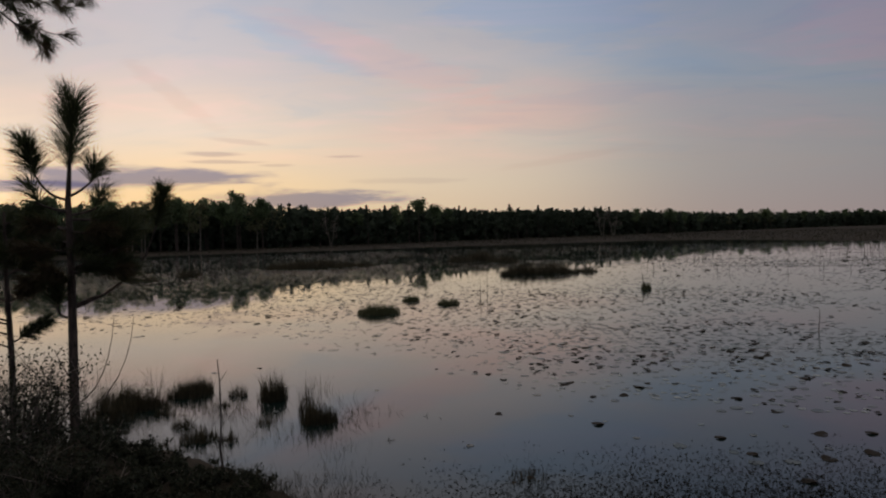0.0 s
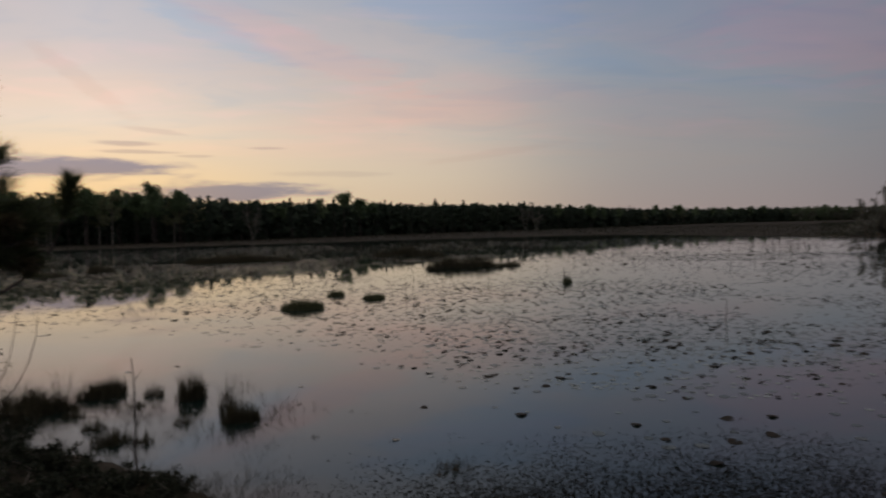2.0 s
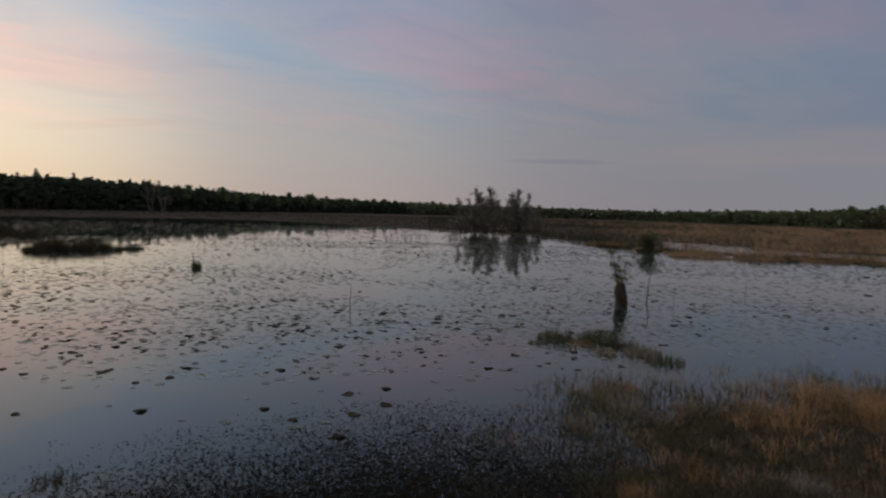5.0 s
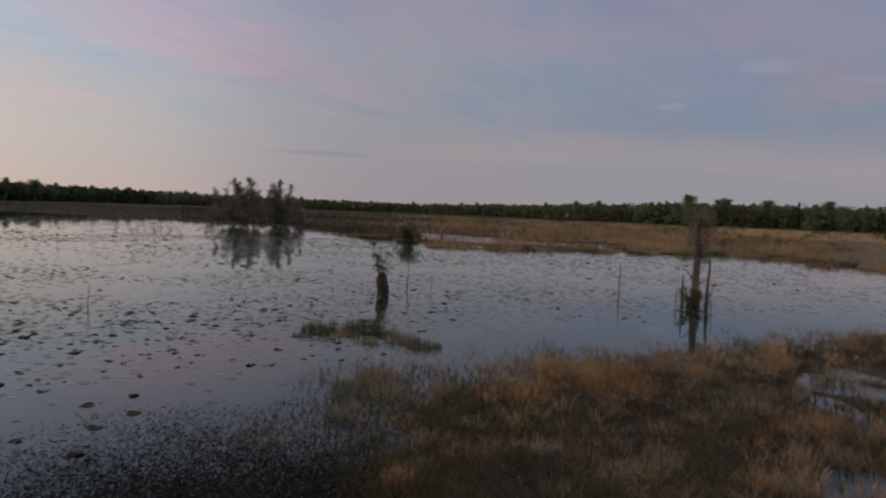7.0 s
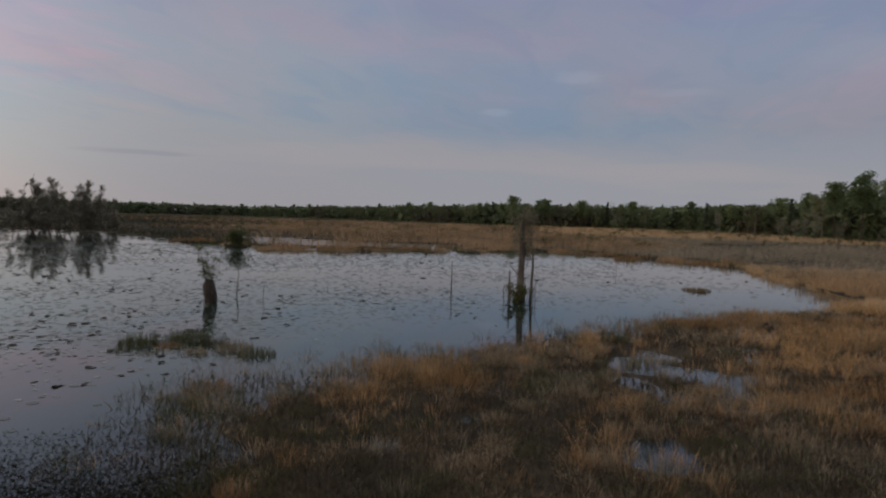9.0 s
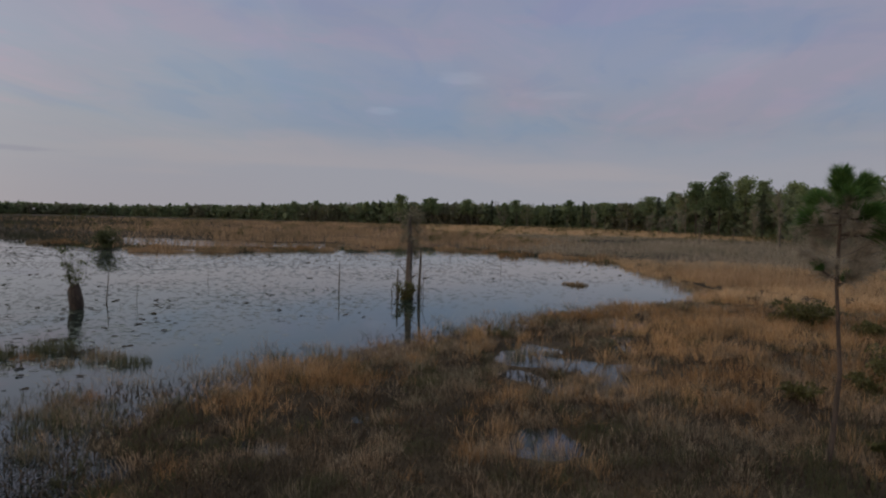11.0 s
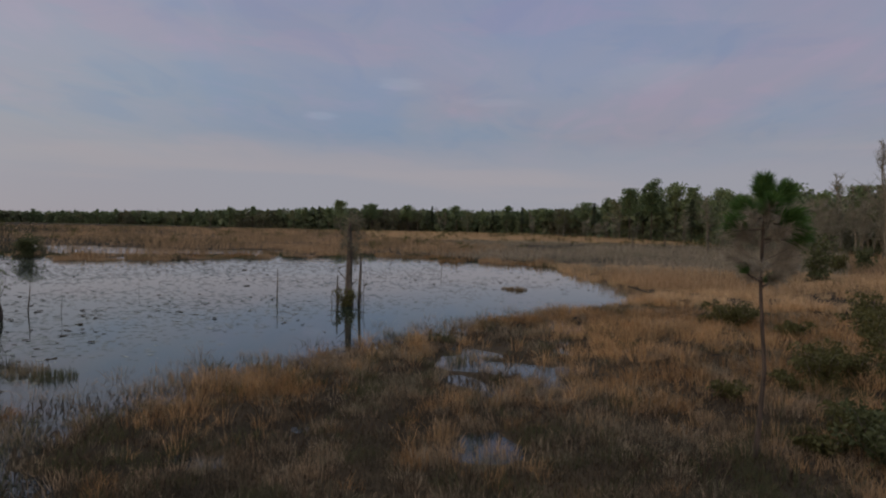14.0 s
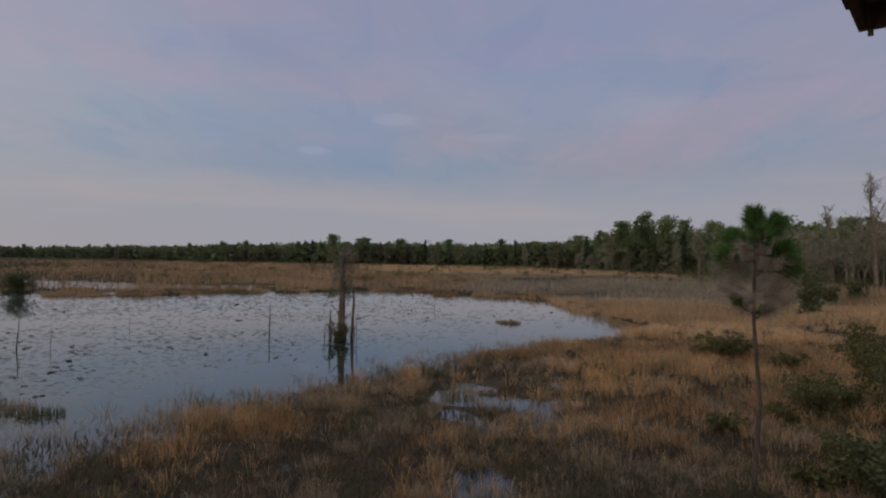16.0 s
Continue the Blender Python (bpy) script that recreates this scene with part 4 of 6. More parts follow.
def tall_pine():
    """The big pine beside the camera whose lowest limb hangs into the sky."""
    rng = np.random.default_rng(43)
    x, y = polar(52, 9.5)
    z = height_at(x, y)
    ob = thing("pine_tree", "big pine with a drooping needle-tufted limb over the bank", "tree", (x, y, z - 0.1))
    t = np.linspace(0, 1, 9)
    line = np.stack([0.3 * t, 0.1 * t, 13 * t], 1)
    part("trunk", Build().add(*tube(line, 0.2 * (1 - 0.8 * t) + 0.02, 10)), PINE_BARK, ob)

    def world(az, r, el):
        px, py = polar(az, r)
        return np.array([px - x, py - y, EYE_Z + r * math.tan(radians(el)) - z + 0.1])
    root = np.array([0.17, 0.05, 7.4])
    limb_ends = (((38, 8.8, 20.0), (31.4, 8.6, 15.0)), ((38, 8.8, 20.5), (30.3, 8.8, 15.2)), ((38, 8.8, 20.8), (29.3, 8.9, 16.9)),
                 ((38, 8.8, 21.0), (30.2, 8.4, 18.2)), ((38, 8.8, 20.0), (32.2, 8.7, 16.6)), ((38, 8.8, 21.0), (28.6, 8.7, 18.6)),
                 ((38, 8.8, 21.0), (31.2, 8.5, 17.3)), ((38, 8.8, 21.0), (33.0, 8.5, 18.0)))
    main = np.array([root, (root + world(38, 8.8, 20.5)) / 2 + np.array([0, 0, 0.15]), world(38, 8.8, 20.5)])
    part("limb", Build().add(*tube(main, (0.07, 0.055, 0.04), 7)), PINE_BARK, ob)
    for a, b in limb_ends:
        p0, p2 = world(38, 8.8, 20.5), world(*b)
        p1 = (p0 + p2) / 2 + np.array([0, 0, -0.12])
        s = np.linspace(0, 1, 9)[:, None]
        pts = (1 - s) ** 2 * p0 + 2 * s * (1 - s) * p1 + s ** 2 * p2
        part("branch", Build().add(*tube(pts, np.linspace(0.018, 0.006, 9), 5)), PINE_BARK, ob)
        for k in (3, 4, 5, 6, 7, 7, 8, 8):
            side = rng.normal(0, 0.5, 3) + (pts[k] - pts[k - 1]) * 4
            q = pts[k] + side / np.linalg.norm(side) * rng.uniform(0.05, 0.16)
            limb = part("twig", Build().add(*tube([pts[k], q], (0.007, 0.005), 4)), PINE_BARK, ob)
            tuft(limb, q, side + np.array([0, 0, 0.1]), 0.10, 0.21, 80, rng, BACKLIT_NEEDLE if k % 2 else NEEDLE_OLD, 0.85, wide=0.0024)
    # the crown above, out of view
    centres, radii, limbs = [], [], Build()
    for k in range(16):
        h = rng.uniform(8.5, 12.8)
        a = rng.uniform(0, 2 * math.pi)
        pts = bend((0.25 * h / 13, 0, h), (math.cos(a), math.sin(a), 0.35), rng.uniform(1.0, 2.2), 4, 0.1, 0.06, rng)
        limbs.add(*tube(pts, np.linspace(0.04, 0.012, 4), 5))
        centres += [pts[2], pts[3]]
        radii += [0.45, 0.5]
    part("branchwork", limbs, PINE_BARK, ob)
    part("crown", Build().add(*leaf_cloud(centres, radii, 60, 0.13, rng)), PINE_LEAF, ob)


tall_pine()


def marsh_pine():
    """The young pine at the edge of the marsh, with a palm-like head of needles."""
    rng = np.random.default_rng(44)
    x, y = polar(-112.2, 11.0)
    right = np.array([math.cos(radians(-112.2)), math.sin(radians(-112.2)), 0])
    ob = thing("young_pine", "thin young longleaf pine with a green tufted head in the marsh", "tree", (x, y, min(height_at(x, y), -0.1) - 0.05))

    def at(u, h, d=0.0):
        return right * u + np.array([0, 0, h]) + d * np.array([-right[1], right[0], 0])
    line = np.array([at(-0.02, 0), at(0.05, 0.8), at(0.09, 1.6), at(0.0, 2.8), at(0.0, 3.55), at(0.02, 4.2)])
    part("trunk", Build().add(*tube(line, (0.044, 0.038, 0.033, 0.028, 0.024, 0.016), 8)), PINE_BARK, ob)
    heads = ((at(0.02, 4.07), at(0.0, 4.29), 0.2, 620), (at(0.02, 4.02), at(0.26, 4.25, 0.1), 0.2, 520), (at(0.02, 3.87), at(-0.26, 4.03, 0.1), 0.18, 440),
             (at(0.02, 3.72), at(-0.38, 3.79, -0.1), 0.16, 380), (at(0.02, 3.82), at(0.40, 3.89, -0.2), 0.18, 400), (at(0.02, 3.57), at(0.56, 3.67, 0.1), 0.16, 400),
             (at(0.0, 2.92), at(-0.34, 3.25, 0.1), 0.1, 130), (at(0.0, 2.87), at(0.12, 3.02, -0.1), 0.1, 130), (at(0.02, 3.87), at(0.05, 4.12, 0.3), 0.18, 360),
             (at(0.02, 3.87), at(0.1, 4.07, -0.3), 0.18, 360))
    for a, b, ln, n in heads:
        mid = (a + b) / 2 - np.array([0, 0, 0.06])
        limb = part("branch", Build().add(*tube([a, mid, b], (0.018, 0.015, 0.012), 6)), PINE_BARK, ob)
        tuft(limb, mid, b - a + np.array([0, 0, 0.12]), ln * 1.15, 0.31 if n > 200 else 0.17, int(n * 1.7), rng, NEEDLE, 0.9)
    # grey dead needles and twigs hanging below the head
    for k in range(34):
        h = rng.uniform(2.75, 3.8)
        a = rng.uniform(0, 2 * math.pi)
        pts = bend(at(0.01, h), (math.cos(a), math.sin(a), 0.5), rng.uniform(0.3, 0.55), 4, 0.0, 0.08, rng)
        limb = part("dead_twig", Build().add(*tube(pts, np.linspace(0.008, 0.003, 4), 4)), TWIG, ob)
        tuft(limb, pts[1], pts[3] - pts[1], 0.32, 0.26, 120, rng, DEAD_NEEDLE, 1.0, wide=0.003)


DEAD_NEEDLE = plant("dead_grey_needle", (0.26, 0.23, 0.18), (0.42, 0.37, 0.29), 0.8)
marsh_pine()

# ================= standing dead wood in the water =================


def stump():
    rng = np.random.default_rng(51)
    x, y = polar(-52.5, 27.2)
    ob = thing("tree_stump", "dark rotten stump with a small bush on top in water", "stump", (x, y, 0))
    t = np.linspace(0, 1, 9)
    rad = np.interp(t, (0, 0.25, 0.35, 0.6, 0.85, 1), (0.26, 0.24, 0.21, 0.24, 0.22, 0.14))
    v, f = tube(np.stack([0.05 * np.sin(t * 5), 0.04 * t, -0.6 + t * 1.5], 1), rad, 12)
    v += rng.normal(0, 0.025, v.shape)
    b = Build().add(v, f)
    b.f.append(np.array([[96 + k, 96 + (k + 1) % 12, 96 + (k + 2) % 12] for k in range(0, 12, 2)]))
    part("trunk", b, WET_WOOD, ob)
    wood, c, r = Build(), [], []
    for k in range(14):
        a = rng.uniform(0, 2 * math.pi)
        pts = bend((0.13 * math.cos(a), 0.13 * math.sin(a), 0.7), (0.3 * math.cos(a), 0.3 * math.sin(a), 1), rng.uniform(0.6, 1.45), 4, 0.1, 0.1, rng)
        wood.add(*tube(pts, (0.012, 0.009, 0.007, 0.004), 4))
        c += [pts[1], pts[2], pts[3]]
        r += [0.2, 0.18, 0.13]
    part("woody_base", wood, WET_WOOD, ob)
    part("foliage", Build().add(*leaf_cloud(c, r, 22, 0.04, rng)), SHRUB_GREEN, ob)


stump()


def snag():
    """The broken dead cypress with a thin companion and sticks round its foot."""
    rng = np.random.default_rng(52)
    x, y = polar(-78.55, 29.4)
    ob = thing("dead_tree", "broken grey dead cypress with bare sticks standing in the water", "dead tree", (x, y, 0))
    right = np.array([math.cos(radians(-78.55)), math.sin(radians(-78.55)), 0])

    def at(u, h, d=0.0):
        return right * u + np.array([0, 0, h]) + d * np.array([-right[1], right[0], 0])
    part("trunk", Build().add(*tube([at(0, -0.7), at(0, 0.2), at(-0.02, 1.2), at(0.02, 2.3), at(-0.02, 3.2), at(0.03, 3.7)],
                                    (0.22, 0.17, 0.145, 0.125, 0.09, 0.04), 10)), DEAD_WOOD, ob)
    part("broken_stem", Build().add(*tube([at(0.42, -0.5), at(0.46, 0.8), at(0.5, 1.7), at(0.47, 2.3)], (0.08, 0.065, 0.05, 0.02), 8)), DEAD_WOOD, ob)
    part("broken_stem", Build().add(*tube([at(-0.45, -0.4), at(-0.52, 0.5), at(-0.5, 1.3)], (0.07, 0.05, 0.02), 7)), DEAD_WOOD, ob)
    for k in range(16):
        h = rng.uniform(0.3, 3.6)
        a = rng.uniform(0, 2 * math.pi)
        pts = bend(at(0, h), (math.cos(a), math.sin(a), rng.uniform(-0.2, 0.9)), rng.uniform(0.35, 0.95), 4, 0.1, 0.12, rng)
        part("dead_branch", Build().add(*tube(pts, (0.028, 0.02, 0.013, 0.006), 5)), DEAD_WOOD, ob)
    # grey lichen and moss hanging in the top
    c, r = [], []
    for k in range(80):
        c.append(at(rng.normal(0.08, 0.24), rng.uniform(1.8, 4.05), rng.normal(0, 0.3)))
        r.append(rng.uniform(0.12, 0.25))
    part("moss", Build().add(*leaf_cloud(c, r, 26, 0.05, rng, 1.6)), MOSS, ob, "tattered grey moss")
    for k in range(14):
        u, d = rng.normal(-0.1, 0.5), rng.normal(0, 0.3)
        pts = bend(at(u, -0.4, d), (rng.normal(0, 0.15), rng.normal(0, 0.15), 1), rng.uniform(0.8, 1.7), 4, 0, 0.06, rng)
        part("stick", Build().add(*tube(pts, (0.02, 0.016, 0.012, 0.006), 5)), DEAD_WOOD, ob)
    x2, y2 = polar(-78.3, 28.9)
    shrub("water_shrub", "low leafy shrub round the foot of the dead tree", x2, y2, 0.95, 0.75, 1300, 0.05, SHRUB_OLIVE, rng, "shrubs standing in the water", z=-0.1)


snag()


def pole(az, r, tall, thick, label, lean=0.02, seed=1):
    rng = np.random.default_rng(seed)
    x, y = polar(az, r)
    z = min(height_at(x, y), 0.0)
    ob = thing("dead_sapling", label, "dead tree", (x, y, z), group="dead saplings in the water")
    pts = bend((0, 0, -0.2), (rng.normal(0, lean), rng.normal(0, lean), 1), tall - z + 0.2, 7, 0, 0.05, rng)
    part("stem", Build().add(*tube(pts, np.linspace(thick, thick * 0.3, 7), 6)), DEAD_WOOD, ob)
    for k in range(4):
        i = int(rng.integers(2, 6))
        a = rng.uniform(0, 2 * math.pi)
        tw = bend(pts[i], (math.cos(a), math.sin(a), 0.9), tall * rng.uniform(0.08, 0.2), 3, 0.1, 0.1, rng)
        part("twig", Build().add(*tube(tw, (thick * 0.35, thick * 0.25, thick * 0.12), 4)), DEAD_WOOD, ob)
    return ob


for k, (az, r, tall, thick, lean) in enumerate((
        (-72.6, 32.0, 1.45, 0.05, 0.01), (-54.6, 29.6, 1.15, 0.045, 0.02), (-3.15, 34, 1.35, 0.022, 0.02), (-3.6, 36.5, 1.2, 0.02, 0.05), (-5.0, 36, 1.1, 0.015, 0.03),
        (-16.8, 39, 0.9, 0.05, 0.05), (-56.6, 28.5, 0.8, 0.02, 0.04), (-62.0, 36, 0.7, 0.02, 0.05), (-86.5, 48, 0.9, 0.03, 0.03),
        (-29.3, 24, 0.75, 0.025, 0.1), (19.0, 10.1, 1.75, 0.022, 0.015), (-102.5, 120, 3.0, 0.14, 0.03), (-105.0, 132, 3.2, 0.14, 0.05), (-108.3, 110, 4.2, 0.12, 0.02))):
    pole(az, r, tall, thick, "thin dead sapling standing bare in the shallows", lean, 60 + k)

# ================= lily pads =================


def pad_chance(az, r, x, y):
    """How thickly the pads lie at a place."""
    patch = lattice(x, y, 5.0, 5)
    rows = lattice(x * 0.6, y * 1.0, 14.0, 8)
    first = np.interp(az, (-101, -75, -60, -45, -28, -12, 5, 18, 25, 40), (30, 21, 17, 13, 8.5, 10.5, 18, 23.5, 26, 26))
    ease = np.clip((r - first) / 11, 0.0, 1)
    weight = np.interp(az, (-101, -90, -80, -65, -50, -30, -8, 10, 25, 40), (0.22, 0.32, 0.5, 0.68, 0.75, 0.7, 0.5, 0.4, 0.3, 0.3))
    chance = ease * weight * np.clip((0.55 * patch + 0.45 * rows - 0.27) * 3.2, 0.06, 1)
    clear = (r > 40) & (r < 60) & (az < 2) & (az > -32)
    chance = np.where(clear, chance * 0.35, chance)
    mat_ = (az > 3 + 6 * (rows - 0.5)) & (r > 48)
    return np.where(mat_, np.clip(chance + 0.7, 0, 0.97) * np.clip((r - 44) / 12, 0, 1), chance)


def lily_pads():
    rng = np.random.default_rng(71)
    n = 125000
    az = rng.uniform(-103, 40, n)
    r = np.sqrt(rng.uniform(11 ** 2, 135 ** 2, n))
    r2 = 14 + rng.uniform(0, 1, n) ** 1.2 * 62
    r = np.where(rng.uniform(0, 1, n) < 0.66, r2, r)
    x, y = polar(az, r)
    keep = (in_pond(x, y) > 0.5) & (rng.uniform(0, 1, n) < pad_chance(az, r, x, y))
    x, y, r, az = x[keep], y[keep], r[keep], az[keep]
    n = len(x)
    k = 7
    ang = np.linspace(0.22, 2 * np.pi - 0.22, k)[None] + rng.uniform(0, 2 * np.pi, n)[:, None]
    size = rng.uniform(0.04, 0.105, n) * np.where((rng.uniform(0, 1, n) < 0.1) & (r > 20), 1.7, 1.0) * np.interp(r, (9, 20, 50, 110), (0.7, 1.0, 1.35, 2.6))
    curl = np.where(rng.uniform(0, 1, n) < np.interp(az, (-60, -25), (0.05, 0.13)), rng.uniform(0.12, 0.4, n), 0.0)
    flat = curl < 0.1
    rx = np.cos(ang) * size[:, None] * rng.uniform(0.9, 1.06, (n, k))
    ry = np.sin(ang) * size[:, None] * rng.uniform(0.9, 1.06, (n, k))
    fold = np.abs(np.cos(ang - rng.uniform(0, 6.28, n)[:, None])) * curl[:, None] * size[:, None]
    rz = 0.005 + fold
    rim = np.stack([x[:, None] + rx, y[:, None] + ry, rz], -1)
    mid = np.stack([x, y, np.full(n, 0.005)], -1)[:, None]
    whole = np.concatenate([mid, rim], 1)
    b = Build().add(rim[flat].reshape(-1, 3), np.arange(flat.sum() * k).reshape(-1, k))
    tagged(part("lily_pads", b, SKYLIT_PAD), "flat grey-green lily pads on the still water, paled as if skylit", "lily pads", kind="stuff")
    tri = np.stack([np.zeros(k - 1, int), np.arange(1, k), np.arange(2, k + 1)], 1)
    vv = whole[~flat]
    f = (np.arange(len(vv))[:, None, None] * (k + 1) + tri[None]).reshape(-1, 3)
    tagged(part("curled_lily_pads", Build().add(vv.reshape(-1, 3), f), PAD_DRY), "dark curled dying lily pads on the water", "lily pads", kind="stuff")


def near_pads():
    """The pads nearest the bank, each a notched leaf of its own with a slightly lifted rim."""
    rng = np.random.default_rng(72)
    kinds = []
    for kind in range(6):
        dead = kind > 3
        k = 14
        a = np.linspace(0.16, 2 * np.pi - 0.16, k)
        rr = 1.0 + 0.05 * np.sin(a * 3 + kind) + rng.normal(0, 0.015, k)
        lift = (0.30 if dead else 0.05) * np.clip(np.sin(a + kind * 1.3), 0, 1) ** 2
        rim = np.stack([np.cos(a) * rr, np.sin(a) * rr, lift], 1)
        inner = rim * np.array([0.55, 0.55, 0.25])
        v = np.concatenate([[(0.06, 0, 0.0)], inner, rim])
        i = np.arange(k - 1)
        b = Build().add(v * np.array([0.1, 0.1, 0.1]), np.stack([np.zeros(k - 1, int), 1 + i, 2 + i], 1))
        b.f.append(np.stack([1 + i, 1 + k + i, 2 + k + i, 2 + i], 1))
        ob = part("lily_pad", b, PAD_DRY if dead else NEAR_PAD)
        tagged(ob, "dark curled dying lily pad on the water" if dead else "flat notched grey-green lily pad floating near the bank", "lily pad", "lily pads near the bank")
        kinds.append(ob)
    spots = []
    while len(spots) < 250:
        az, r = rng.uniform(-58, 22), rng.uniform(9.5, 21)
        x, y = polar(az, r)
        c = pad_chance(np.array([az]), np.array([r]), np.array([x]), np.array([y]))[0]
        if in_pond(np.array([x]), np.array([y]))[0] > 0.8 and rng.uniform() < c * 0.8 + 0.02:
            spots.append((x, y))
    for i, (x, y) in enumerate(spots):
        pick = i if i < 6 else (int(rng.integers(0, 4)) if rng.uniform() < 0.72 else int(rng.integers(4, 6)))
        sz = rng.uniform(0.6, 1.15)
        m = pose(x, y, 0.005, 0, 0, rng.uniform(0, 360)) @ Matrix.Diagonal((sz, sz, sz, 1))
        if i < 6:
            kinds[i].matrix_basis = m
        else:
            copy_thing(kinds[pick], m)


near_pads()
lily_pads()


def drowned_leaves():
    """Dark flecks added off the bank to dim the water, thicker towards the shore."""
    rng = np.random.default_rng(73)
    n = 150000
    az = rng.uniform(-66, 12, n)
    r = 7.4 + 6.2 * rng.uniform(0, 1, n) ** 1.5
    x, y = polar(az, r)
    reach = 10.4 + 2.2 * np.clip((-az - 10) / 25, 0, 1) + 2.6 * (lattice(x, y, 1.6, 77) - 0.5)
    keep = (rng.uniform(0, 1, n) < np.clip((reach - r) / 4.0, 0.0, 1.0) ** 1.5 * np.clip((10 - az) / 14, 0, 1)) & (in_pond(x, y) > -9)
    x, y = x[keep], y[keep]
    n = len(x)
    a = rng.uniform(0, 2 * np.pi, n)
    ln, wd = rng.uniform(0.009, 0.030, n), rng.uniform(0.004, 0.015, n)
    u, w = np.stack([np.cos(a), np.sin(a)], 1), np.stack([-np.sin(a), np.cos(a)], 1)
    c = np.stack([x, y], 1)
    flat = [c - u * ln[:, None], c + w * wd[:, None], c + u * ln[:, None], c - w * wd[:, None]]
    lift = rng.uniform(0.002, 0.02, (n, 4))
    v = np.stack([np.concatenate([q, lift[:, i:i + 1]], 1) for i, q in enumerate(flat)], 1).reshape(-1, 3)
    tagged(part("drowned_leaves", Build().add(v, np.arange(n * 4).reshape(-1, 4)), DIM_FLECK), "dark flecks added off the bank to dim the water", "floating debris", kind="stuff")


drowned_leaves()

# ================= grass of the marsh =================


def scatter(rng, n, az0, az1, r0, r1, power=1.0):
    az = rng.uniform(az0, az1, n)
    r = r0 + (r1 - r0) * rng.uniform(0, 1, n) ** power
    x, y = polar(az, r)
    return az, r, x, y


def grass_field(name, label, mat, x, y, tall, width, lean, rng, category="grass"):
    z = land(x, y)
    p = np.stack([x, y, np.maximum(z, -0.35) - 0.03], 1)
    v, q, t = blades(p, tall + np.maximum(-z, 0) * 0.8, width, lean, rng)
    b = Build()
    b.add(v, q)
    b.f.append(t)
    tagged(part(name, b, mat), label, category, kind="stuff")


def tussock_field(name, label, mat, x, y, per, spread, tall, width, lean, rng):
    """Grass in bunches: each bunch fans out from its root."""
    n = len(x)
    keep_h = np.repeat(tall, per)
    a = rng.uniform(0, 2 * np.pi, n * per)
    d = np.repeat(spread, per) * np.sqrt(rng.uniform(0, 1, n * per))
    px, py = np.repeat(x, per) + np.cos(a) * d, np.repeat(y, per) + np.sin(a) * d
    z = np.repeat(land(x, y), per)
    p = np.stack([px, py, np.maximum(z, -0.3) - 0.04], 1)
    h = keep_h * rng.uniform(0.45, 1.1, n * per) + np.maximum(-z, 0)
    out = np.stack([np.cos(a), np.sin(a), np.zeros(n * per)], 1) * (np.abs(rng.normal(0.35, 0.3, n * per)) * lean * h)[:, None]
    b2 = rng.uniform(0, 2 * np.pi, n * per)
    side = np.stack([np.cos(b2), np.sin(b2), np.zeros(n * per)], 1) * np.repeat(width, per)[:, None]
    up = np.array([[0, 0, 1.0]])
    mid = p + up * (h * 0.62)[:, None] + out * 0.4
    tip = p + up * (h * rng.uniform(0.8, 1.0, n * per))[:, None] + out * 1.2
    v = np.stack([p - side, p + side, mid - side * 0.8, mid + side * 0.8, tip], 1).reshape(-1, 3)
    i = np.arange(n * per)[:, None] * 5
    b = Build()
    b.add(v, i + np.array([[0, 1, 3, 2]]))
    b.f.append(i + np.array([[2, 3, 4]]))
    tagged(part(name, b, mat), label, "grass", kind="stuff")


